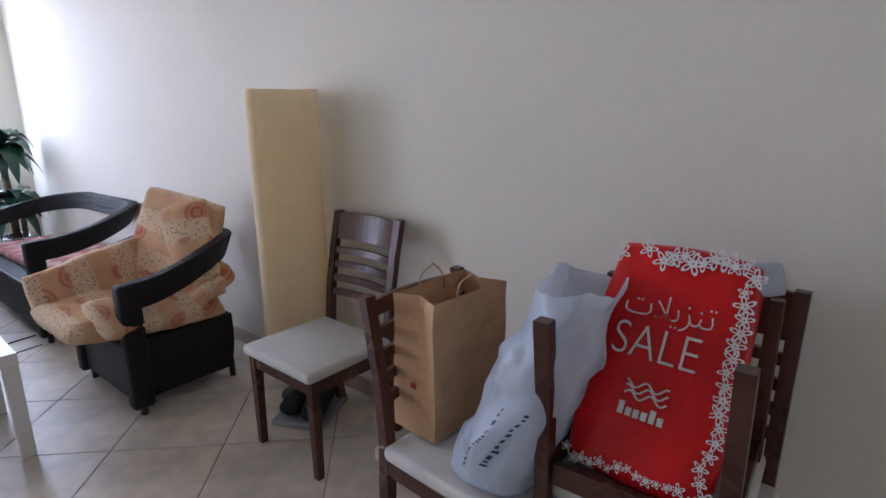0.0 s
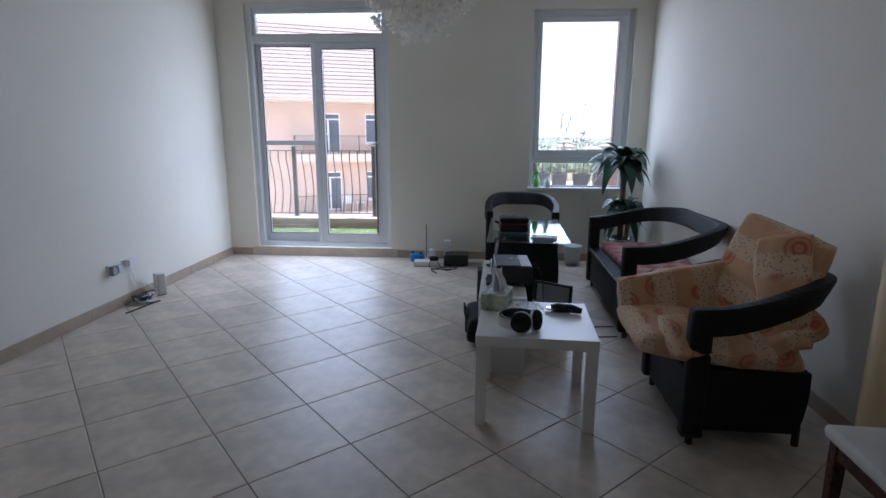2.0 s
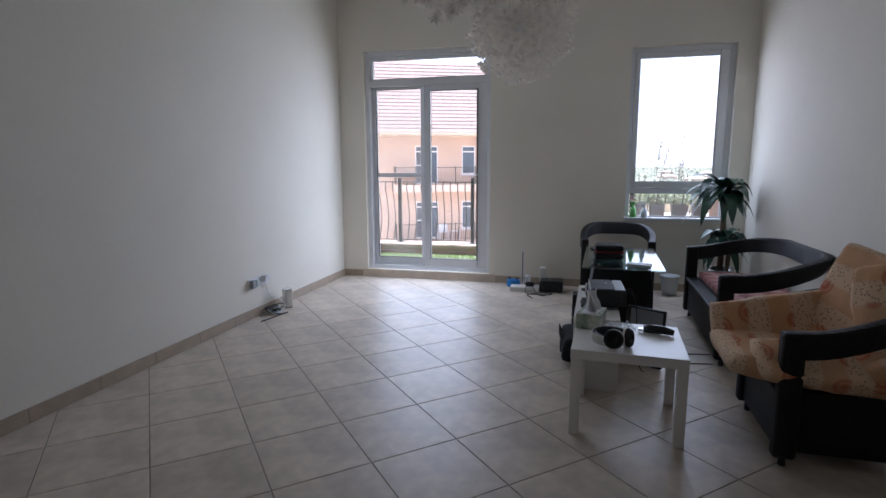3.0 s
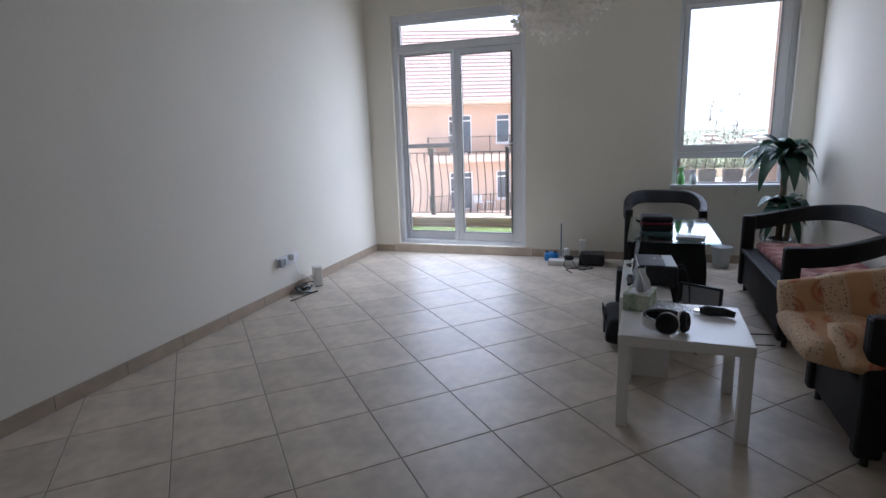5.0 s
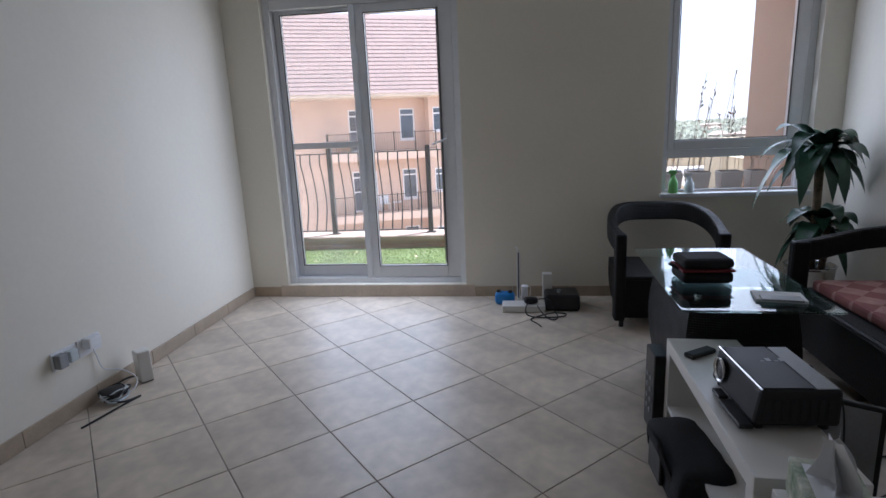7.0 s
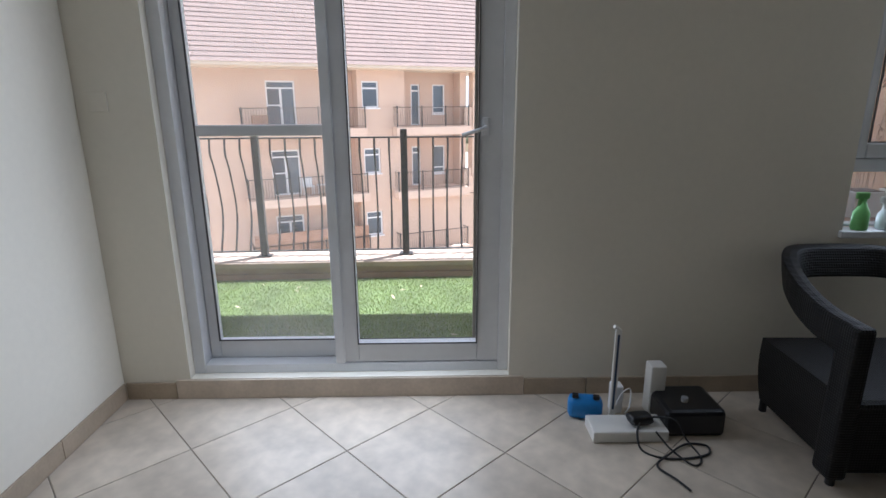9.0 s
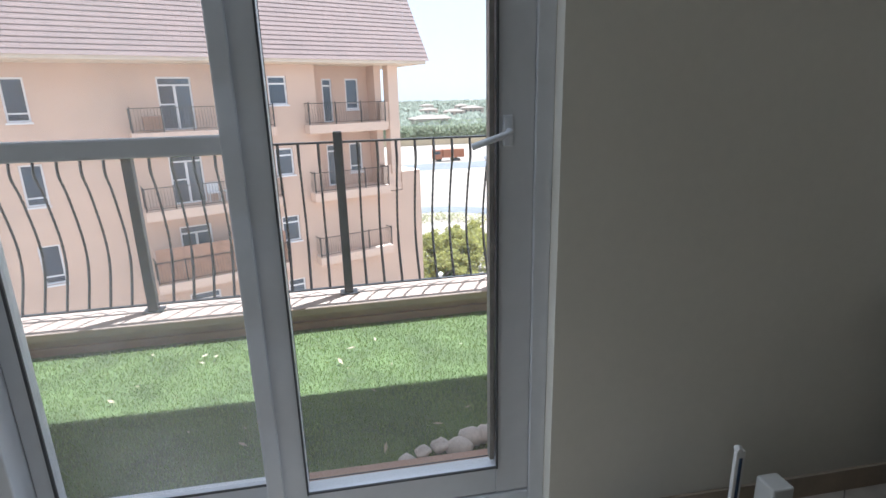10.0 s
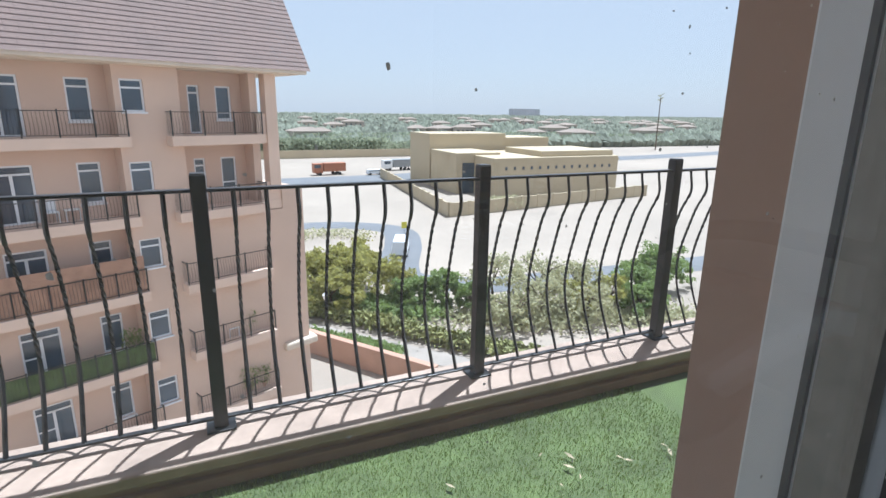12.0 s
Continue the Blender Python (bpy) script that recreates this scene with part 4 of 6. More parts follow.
# municipal compound
mun = thing("municipal_building", (3.5, 0, G - 0.5), "flat-roofed sand-coloured public building with stepped blocks", "building")
for name, pts in (("block", (49, 70, 121, 134, 12.9)), ("block", (70, 84, 122, 134, 11.8)), ("block", (53.5, 86, 97, 119, 8.8)), ("block", (66, 85.5, 98.5, 114, 10.0)), ("block", (49, 60, 106, 120, 9.3))):
    bm = B()
    box(bm, pts[0], pts[1], pts[2], pts[3], 0, pts[4], 0.05)
    box(bm, pts[0] - 0.15, pts[1] + 0.15, pts[2] - 0.15, pts[3] + 0.15, pts[4] - 0.9, pts[4] - 0.6)
    part(name, bm, M_mun, mun)
for i in range(14):
    bm = B()
    x = 56 + 2.1 * i
    box(bm, x, x + 0.5, 96.9, 97.1, 6.3, 7.0)
    part("window", bm, M_pane, mun)
bm = B()
box(bm, 50.5, 53.4, 105.9, 106.1, 0, 7.2)
part("doorway", bm, M_pane, mun)
bm = B()
for a, b in (((39.6, 81.8), (91.5, 89.4)), ((39.6, 81.8), (46.5, 141.0))):
    d = Vector((b[0] - a[0], b[1] - a[1], 0))
    m = Matrix.Translation((a[0], a[1], 0)) @ pose(0, 0, 0, 0, 0, math.degrees(math.atan2(d.y, d.x)))
    box(bm, 0, d.length, -0.15, 0.15, 0, 2.4, 0, m)
    for i in range(int(d.length / 4)):
        box(bm, i * 4, i * 4 + 0.5, -0.22, 0.22, 0, 2.55, 0, m)
o = part("compound_wall", bm, M_mun)
o.location = (0, 0, G)
tagged(o, "sand-coloured boundary wall with piers", "wall", kind="structure")


def vehicle(name, x, y, turn, L, W, H, body, label, category, cargo=None):
    v = thing(name, Matrix.Translation((x, y, G + 0.06)) @ pose(0, 0, 0, 0, 0, turn), label, category)
    b = B()
    if cargo:
        box(b, 0, L * 0.27, -W / 2, W / 2, 0.6, H, 0.08)
    else:
        vs = box(b, 0, L, -W / 2, W / 2, 0.35, H, 0.12)
        for q in vs:
            if q.co.z > H * 0.6:
                q.co.y *= 0.86
                q.co.x = L * 0.06 + q.co.x * 0.86
    part("body", b, body, v)
    b = B()
    if cargo:
        box(b, 0.02, L * 0.2, -W / 2 - 0.01, W / 2 + 0.01, H * 0.62, H * 0.9)
    else:
        box(b, L * 0.1, L * 0.86, -W * 0.455, W * 0.455, H * 0.64, H * 0.86, 0.02)
        box(b, L * 0.085, L * 0.885, -W * 0.36, W * 0.36, H * 0.64, H * 0.86, 0.02)
    part("windows", b, M_pane, v)
    if cargo:
        b = B()
        box(b, L * 0.3, L, -W / 2, W / 2, 0.95, H * 1.02, 0.06)
        part("tipper", b, cargo, v)
    for px in (L * 0.18, L * 0.8) + ((L * 0.66,) if cargo else ()):
        for py in (-W / 2 + 0.08, W / 2 - 0.08):
            b = B()
            tube(b, [(px, py - 0.1, 0.33), (px, py + 0.1, 0.33)], 0.33 if not cargo else 0.48, 12)
            part("wheel", b, M_rubber, v)


vehicle("van", 22.6, 59.5, 66, 4.9, 1.95, 2.0, M_carw, "white van driving on the curving lane", "van")
vehicle("tipper_truck", 30.0, 150.0, 5, 9.0, 2.6, 3.2, M_orange, "orange tipper truck on the highway", "truck", M_orange)
vehicle("tipper_truck", 52.0, 156.0, 5, 10.0, 2.6, 3.2, M_carw, "white tipper truck on the highway", "truck", M_grey)
vehicle("car", 44.0, 146.0, 5, 4.5, 1.8, 1.5, M_carw, "white car on the highway", "car")
vehicle("car", 57.0, 141.0, 5, 4.5, 1.8, 1.5, M_carw, "white car on the highway", "car")
vehicle("pickup_truck", 150.0, 178.0, 10, 5.5, 2.0, 1.9, M_carw, "pale pickup on the highway", "car")

sg = thing("road_sign", (26.6, 68.6, G), "small yellow road sign beside the lane", "sign")
bm = B()
tube(bm, [(0, 0, 0), (0, 0, 2.6)], 0.04, 6)
part("pole", bm, M_grey, sg)
bm = B()
box(bm, -0.4, 0.4, -0.05, -0.02, 1.7, 2.6, 0.02)
part("plate", bm, material("yellow sign paint", (0.7, 0.62, 0.05), 0.5), sg)

# boundary wall, villas and woods behind the highway
bm = B()
box(bm, -200, 130, 205, 205.4, G, G + 3.0)
tagged(part("estate_wall", bm, M_mun), "long pale estate wall behind the highway", "wall", kind="structure")
for i in range(60):
    y = rng.uniform(250, 900)
    x = rng.uniform(-0.05, 1.15) * y
    w, d, h = rng.uniform(11, 20), rng.uniform(10, 16), rng.uniform(6, 8.5)
    v = thing("villa", Matrix.Translation((x, y, G)) @ pose(0, 0, 0, 0, 0, rng.uniform(-20, 20)), "pale rendered villa with a low tiled roof", "house", "villas among trees")
    bm = B()
    box(bm, 0, w, 0, d, 0, h)
    part("walls", bm, M_villa, v)
    bm = B()
    q = [bm.verts.new(p) for p in ((-0.6, -0.6, h), (w + 0.6, -0.6, h), (w + 0.6, d + 0.6, h), (-0.6, d + 0.6, h), (w * 0.35, d / 2, h + 2.0), (w * 0.65, d / 2, h + 2.0))]
    for f in ((0, 1, 5, 4), (1, 2, 5), (2, 3, 4, 5), (3, 0, 4), (3, 2, 1, 0)):
        bm.faces.new([q[k] for k in f])
    part("roof", bm, M_rooft, v)
    for k in range(4):
        bm = B()
        a = w * (0.12 + 0.22 * k)
        box(bm, a, a + 1.3, -0.06, 0.02, h * 0.55, h * 0.8)
        part("window", bm, M_pane, v)
vs, fs = [], []
for i in range(15000):
    y = 236 + 2400 * rng.random() ** 2.0
    x = rng.uniform(-0.1, 1.3) * y
    if 60 < x < 150 and y < 190:
        continue
    s = rng.uniform(1.4, 3.4) * (1 + y / 2600)
    k = len(vs)
    vs.append((x, y, G + s * rng.uniform(1.5, 2.1)))
    for j in range(6):
        a = j * 1.047 + rng.random() * 0.5
        vs.append((x + s * math.cos(a) * rng.uniform(0.7, 1.2), y + s * math.sin(a) * rng.uniform(0.7, 1.2), G + s * rng.uniform(0.7, 1.3)))
    for j in range(6):
        a = j * 1.047
        vs.append((x + s * 0.6 * math.cos(a), y + s * 0.6 * math.sin(a), G))
    for j in range(6):
        fs.append((k, k + 1 + j, k + 1 + (j + 1) % 6))
        fs.append((k + 1 + j, k + 7 + j, k + 7 + (j + 1) % 6, k + 1 + (j + 1) % 6))
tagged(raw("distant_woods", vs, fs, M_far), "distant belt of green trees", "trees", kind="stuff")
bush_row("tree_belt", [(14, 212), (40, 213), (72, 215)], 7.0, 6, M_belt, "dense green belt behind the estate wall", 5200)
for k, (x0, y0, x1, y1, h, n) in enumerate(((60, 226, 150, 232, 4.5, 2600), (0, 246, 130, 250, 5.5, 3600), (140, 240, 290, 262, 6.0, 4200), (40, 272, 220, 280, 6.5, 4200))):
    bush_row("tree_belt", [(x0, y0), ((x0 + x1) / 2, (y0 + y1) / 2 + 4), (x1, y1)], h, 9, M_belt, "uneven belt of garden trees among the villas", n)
mast = thing("mast", (218, 212, G), "tall thin telephone mast with a tuft of aerials", "mast")
bm = B()
tube(bm, [(0, 0, 0), (0, 0, 26)], 0.35, 6, taper=lambda s: 1 - 0.4 * s)
part("pole", bm, M_bark, mast)
bm = B()
for i in range(14):
    a = i * 0.9
    tube(bm, [(0, 0, 24 + i * 0.25), (math.cos(a) * 1.6, math.sin(a) * 1.6, 24.3 + i * 0.3)], 0.12, 4)
part("aerials", bm, M_dry, mast)
far = thing("skyline_block", (1380, 2250, G), "pale hazy long building on the skyline", "building")
bm = B()
box(bm, 0, 150, 0, 40, 0, 38)
# blue-grey wall colour stands in for the haze of the distance
part("walls", bm, material("haze-paled cladding", (0.45, 0.48, 0.53), 0.8, scale=0.02), far)

settle(first_outside, about(1.07, 0, 1.8), ("pier_east", "pier_west", "eave", "ledge"))

# ---- wicker seats ----
first_inside = len(scene.collection.objects)
def hoop_seat(name, m, W, D, label, category, group="", cushion=None):
    """Wicker tub seat: box base, front posts and one band that runs round as arms and back. Front is -y."""
    e = thing(name, m, label, category, group)
    bm = B()
    vs = box(bm, -W / 2 + 0.02, W / 2 - 0.02, -D / 2 + 0.02, D / 2 - 0.06, 0.07, 0.36)
    bmesh.ops.subdivide_edges(bm, edges=bm.edges[:], cuts=5, use_grid_fill=True)
    for v in bm.verts:
        t = (v.co.z - 0.07) / 0.29
        k = 1.0 + 0.03 * math.sin(math.pi * t) - 0.06 * (1 - t)
        if v.co.y > -D / 2 + 0.05:
            v.co.y = v.co.y * k
        v.co.x *= k
    part("seat_base", bm, M_wicker, e, smooth=False)
    bm = B()
    tube(bm, [(-W / 2 + 0.04, -D / 2 + 0.012, 0.345), (W / 2 - 0.04, -D / 2 + 0.012, 0.345)], 0.016, 8)
    part("front_rim", bm, M_wicker, e)
    for s in (-1, 1):
        bm = B()
        box(bm, s * (W / 2 - 0.02) - 0.035, s * (W / 2 - 0.02) + 0.035, -D / 2 - 0.005, -D / 2 + 0.09, 0.05, 0.635, 0.016)
        part("front_post", bm, M_wicker, e)
        bm = B()
        tube(bm, [(s * (W / 2 - 0.04), -D / 2 + 0.05, 0.0), (s * (W / 2 - 0.04), -D / 2 + 0.05, 0.08)], 0.016, 8)
        part("leg", bm, M_iron, e)
        bm = B()
        tube(bm, [(s * (W / 2 - 0.07), D / 2 - 0.06, 0.0), (s * (W / 2 - 0.07), D / 2 - 0.06, 0.09)], 0.016, 8)
        part("leg", bm, M_iron, e)
    # the band
    pts = []
    n = 40
    for i in range(n + 1):
        t = i / n
        a = math.pi * t
        c, s = math.cos(a), math.sin(a)
        x = -(W / 2 - 0.018) * math.copysign(abs(c) ** 0.5, c)
        y = -D / 2 + 0.04 + (D - 0.06) * abs(s) ** 0.75
        back = min(1.0, max(0.0, (y + D / 2 - 0.04) / (D - 0.06)))
        z = 0.575 + 0.115 * (3 * back ** 2 - 2 * back ** 3)
        x *= 1 + 0.10 * math.sin(math.pi * back) ** 1.3
        pts.append((x, y, z))
    bm = B()
    tube(bm, pts, 0, 12, flat=(0.031, 0.062))
    for v in bm.verts:
        k = min(1.0, max(0.0, (v.co.y + D / 2) / D))
        v.co += Vector((0, 0.05 * k, 0)) * ((v.co.z - 0.6) / 0.1) * k
    part("arm_band", bm, M_wicker, e, smooth=False)
    if cushion:
        bm = B()
        box(bm, -W / 2 + 0.06, W / 2 - 0.06, -D / 2 + 0.10, D / 2 - 0.08, 0.361, 0.42, 0.02)
        o = part("seat_cushion", bm, cushion, None)
        o.matrix_basis = e.matrix_basis.copy()
        tagged(o, "thin red checked seat cushion on the wicker loveseat", "cushion")
    return e


arm = hoop_seat("armchair", pose(4.095, -3.22, 0, 0, 0, -90), 0.66, 0.57, "black wicker tub armchair heaped with floral cushions", "armchair", "wicker seats")
hoop_seat("armchair", pose(3.23, -0.40, 0, 0, 0, 0), 0.66, 0.60, "black wicker tub armchair below the window", "armchair", "wicker seats")
hoop_seat("loveseat", pose(4.165, -1.59, 0, 0, 0, -90), 1.36, 0.70, "black wicker two-seat sofa with red checked cushion", "sofa", "wicker seats", M_check)


def cushion(m, sx, sy, sz, label, wob=0.02, seed=0.0, bulge=0.35):
    bm = B()
    pillow(bm, sx, sy, sz, 16, bulge, wob, seed)
    o = part("cushion", bm, M_floral, smooth=True)
    o.matrix_basis = m
    return tagged(o, label, "cushion", "floral cushions")


cushion(pose(3.945, -3.25, 0.425, 0, 4, 0), 0.66, 0.50, 0.13, "cream floral seat cushion lying on the wicker armchair", 0.014, 1, 0.4)
cushion(pose(3.945, -3.0, 0.53, 78, 0, 3) @ pose(0, 0, 0, 0, 0, 10), 0.64, 0.30, 0.11, "cream floral cushion standing along the chair arm", 0.012, 5, 0.35)
cushion(pose(4.235, -3.18, 0.665, 0, -73, 22) @ pose(0, 0, 0, 0, 0, -10), 0.57, 0.50, 0.085, "tall cream floral back cushion leaning upright", 0.012, 9, 0.35)
cushion(pose(4.235, -3.39, 0.68, 0, -70, 40) @ pose(0, 0, 0, 0, 0, 16), 0.50, 0.22, 0.09, "cream floral cushion flap folded into the chair back", 0.022, 14, 0.5)
cushion(pose(4.19, -3.44, 0.47, 14, -38, -14), 0.42, 0.17, 0.08, "cream floral cushion end slipping down behind the arm", 0.02, 31, 0.5)
cushion(pose(4.02, -3.44, 0.455, 30, 5, 4), 0.58, 0.24, 0.11, "rolled cream floral cushion tucked under the arm", 0.024, 21, 0.6)

# ---- tables ----
side = thing("side_table", pose(3.188, -3.205, 0, 0, 0, -1.8), "small square white lacquered side table", "table")
bm = B()
box(bm, -0.275, 0.275, -0.275, 0.275, 0.40, 0.45, 0.003)
part("tabletop", bm, M_white, side)
for sx in (-1, 1):
    for sy in (-1, 1):
        bm = B()
        box(bm, sx * 0.248 - 0.025, sx * 0.248 + 0.025, sy * 0.248 - 0.025, sy * 0.248 + 0.025, 0, 0.4, 0.003)
        part("leg", bm, M_white, side)
bench = thing("tv_bench", pose(3.035, -2.425, 0, 0, 0, -0.4), "long white lacquered bench with an open shelf", "bench")
bm = B()
box(bm, -0.135, 0.135, -0.46, 0.46, 0.40, 0.45, 0.003)
part("top", bm, M_white, bench)
bm = B()
box(bm, -0.13, 0.13, -0.41, 0.41, 0.15, 0.168, 0.002)
part("shelf", bm, M_white, bench)
for s in (-1, 1):
    bm = B()
    box(bm, -0.134, 0.134, s * 0.435 - 0.025, s * 0.435 + 0.025, 0, 0.4, 0.003)
    part("end_panel", bm, M_white, bench)
gt = thing("coffee_table", pose(3.22, -1.55, 0, 0, 0, -1), "black wicker coffee table with a clear glass top", "table")
bm = B()
box(bm, -0.29, 0.29, -0.54, 0.54, 0.605, 0.615, 0.002)
part("glass_top", bm, M_tglass, gt, "clear greenish glass top")
bm = B()
box(bm, -0.24, 0.24, -0.40, 0.40, 0.03, 0.575)
bmesh.ops.subdivide_edges(bm, edges=bm.edges[:], cuts=6, use_grid_fill=True)
for v in bm.verts:
    t = (v.co.z - 0.03) / 0.545
    k = 0.86 + 0.16 * math.sin(math.pi * min(1, t * 0.9 + 0.05)) + 0.04 * t
    r = 1 - 0.08 * (abs(v.co.x) / 0.24) ** 2 * (abs(v.co.y) / 0.4) ** 2
    v.co.x *= k * r
    v.co.y *= k * r
part("wicker_base", bm, M_wicker, gt)
for sx in (-1, 1):
    for sy in (-1, 1):
        bm = B()
        lathe(bm, [(0.018, 0.56), (0.018, 0.605)], 10, (sx * 0.16, sy * 0.3, 0))
        part("glass_stud", bm, M_silver, gt)
        bm = B()
        lathe(bm, [(0.016, 0.0), (0.016, 0.04)], 8, (sx * 0.17, sy * 0.3, 0))
        part("foot", bm, M_iron, gt)

# ---- on the side table ----
hpn = thing("headphones", pose(3.115, -3.365, 0.451, 0, 0, 8), "black and white over-ear headphones lying on the table", "headphones")
arc = [radians(250 - 10 * i) for i in range(24)]
pts = [(-0.015 + 0.085 * math.cos(a), 0.008 + 0.046 * math.sin(a), 0.046 + 0.016 * math.sin(0.9 * a)) for a in arc]
bm = B()
tube(bm, pts, 0, 10, flat=(0.009, 0.024))
part("headband", bm, M_black, hpn, "black padded headband", True)
bm = B()
tube(bm, [(-0.015 + (p[0] + 0.015) * 1.11, 0.008 + (p[1] - 0.008) * 1.16, p[2] - 0.002) for p in pts[:20]], 0, 8, flat=(0.0025, 0.025))
part("band_shell", bm, M_white, hpn, "white outer band shell", True)
for x, y, tip, r in ((-0.012, -0.045, 68, -28), (0.062, -0.01, 84, 62)):
    bm = B()
    lathe(bm, [(0.001, -0.022), (0.03, -0.024), (0.046, -0.016), (0.05, 0.0), (0.05, 0.01), (0.043, 0.022), (0.026, 0.024), (0.02, 0.012), (0.001, 0.01)], 24)
    for v in bm.verts:
        v.co.y *= 0.95
    bmesh.ops.transform(bm, verts=bm.verts, matrix=pose(x, y, 0.048, tip, 0, r))
    cup = part("ear_cup", bm, M_cloth, hpn, "black padded ear cup", True)
    bm = B()
    lathe(bm, [(0.0505, -0.012), (0.0525, -0.009), (0.0525, -0.004), (0.0505, -0.001)], 24)
    bmesh.ops.transform(bm, verts=bm.verts, matrix=pose(x, y, 0.048, tip, 0, r))
    part("rim", bm, M_white, cup, "white rim", True)
tb = thing("tissue_box", pose(3.0, -3.02, 0.45, 0, 0, -12), "printed carton of tissues with one drawn out", "tissue box")
bm = B()
box(bm, -0.066, 0.066, -0.095, 0.095, 0, 0.085, 0.002)
part("carton", bm, M_tbox, tb)
bm = B()
box(bm, -0.045, 0.045, -0.07, 0.07, 0.0852, 0.0862)
part("opening", bm, M_tissue, tb)
bm = B()
for k in range(3):
    g = []
    for i in range(7):
        t = i / 6
        a = k * 2.1
        g.append([bm.verts.new(Vector((math.cos(a) * w * (0.05 - 0.035 * t) + 0.014 * math.sin(3 * t + k) + 0.02 * t * (k - 1), math.sin(a) * w * 0.05 * (1 - 0.5 * t) + 0.02 * math.cos(2 * t + 2 * k), 0.08 + 0.115 * t + 0.012 * abs(w)))) for w in (-1, -0.3, 0.4, 1)])
    for i in range(6):
        for j in range(3):
            bm.faces.new((g[i][j], g[i + 1][j], g[i + 1][j + 1], g[i][j + 1]))
part("tissue", bm, M_tissue, tb, "white drawn tissue", True)
bm = B()
bmesh.ops.create_grid(bm, x_segments=22, y_segments=22, size=0.085)
for v in bm.verts:
    n = noise.noise_vector(v.co * 38)
    v.co = Vector((v.co.x + n.x * 0.014, v.co.y + n.y * 0.014, 0.018 + abs(n.z) * 0.045 + 0.01 * noise.noise(v.co * 90)))
o = part("plastic_wrap", bm, M_film, smooth=False)
o.matrix_basis = pose(3.14, -3.10, 0.45, 0, 0, 12)
tagged(o, "crumpled clear plastic wrapper on the table", "wrapper")
tr = thing("hair_clipper", pose(3.345, -3.10, 0.451, 0, 0, -14), "black cordless hair clipper lying on the table", "clipper")
bm = B()
tube(bm, [(-0.07, 0, 0.018), (-0.03, 0.004, 0.022), (0.03, 0.002, 0.024), (0.085, -0.004, 0.018)], 0.02, 12, taper=lambda s: 0.75 + 0.5 * math.sin(math.pi * min(1, s * 0.9 + 0.1)))
part("body", bm, M_gloss, tr, smooth=True)
bm = B()
box(bm, -0.098, -0.065, -0.019, 0.019, 0.008, 0.02, 0.003)
part("blade", bm, M_silver, tr)

# ---- on and round the bench ----
pj = thing("projector", pose(3.08, -2.50, 0.45, 0, 0, 3), "black video projector lying on the white bench", "projector")
bm = B()
vs = box(bm, -0.115, 0.12, -0.16, 0.155, 0.016, 0.128, 0.012)
for v in bm.verts:
    if v.co.z > 0.08 and v.co.x < 0:
        v.co.x += 0.014
part("housing", bm, M_satin, pj, "matt black housing")
bm = B()
box(bm, -0.092, 0.045, -0.15, 0.146, 0.1282, 0.1318, 0.0015)
part("top_panel", bm, M_satin, pj, "satin black top panel")
bm = B()
box(bm, 0.052, 0.112, -0.15, 0.146, 0.1282, 0.1305, 0.001)
part("rear_panel", bm, M_grey, pj, "dark grey ridged panel")
bm = B()
box(bm, -0.101, -0.095, -0.158, 0.152, 0.1275, 0.1310, 0.001)
part("front_trim", bm, M_silver, pj, "thin silver trim strip")
bm = B()
box(bm, -0.155, -0.114, -0.165, -0.01, 0.008, 0.024, 0.005)
box(bm, -0.145, -0.114, 0.01, 0.07, 0.008, 0.02, 0.005)
part("base_lip", bm, M_black, pj)
bm = B()
lathe(bm, [(0.041, 0), (0.041, 0.012), (0.0385, 0.013), (0.037, 0.006)], 26)
bmesh.ops.transform(bm, verts=bm.verts, matrix=pose(-0.108, 0.09, 0.074, 0, -90, 0))
ring = part("lens_ring", bm, M_silver, pj, "thin silver lens ring", True)
bm = B()
lathe(bm, [(0.037, 0.006), (0.025, 0.008), (0.001, 0.012)], 22)
bmesh.ops.transform(bm, verts=bm.verts, matrix=pose(-0.108, 0.09, 0.074, 0, -90, 0))
part("lens", bm, M_gloss, ring, "dark glass lens", True)
for sx in (-1, 1):
    for sy in (-1, 1):
        bm = B()
        lathe(bm, [(0.014, 0), (0.014, 0.017)], 8, (sx * 0.09, sy * 0.13, 0))
        part("foot", bm, M_rubber, pj)
for k in range(8):
    bm = B()
    box(bm, -0.088 + 0.024 * k, -0.074 + 0.024 * k, -0.1625, -0.159, 0.035, 0.10, 0.001)
    part("vent_slot", bm, M_rubber, pj)
bm = B()
for k in range(4):
    box(bm, -0.02 + 0.02 * k, -0.006 + 0.02 * k, 0.03, 0.034 + 0.02 * (k % 2), 0.1319, 0.1323)
part("label_bars", bm, M_grey, pj, "small grey printed bars")
bm = B()
box(bm, -0.065, 0.065, -0.022, 0.022, 0, 0.018, 0.006)
o = part("remote_control", bm, M_black)
o.matrix_basis = pose(2.985, -2.13, 0.451, 0, 0, 35)
tagged(o, "small black remote control on the bench", "remote")


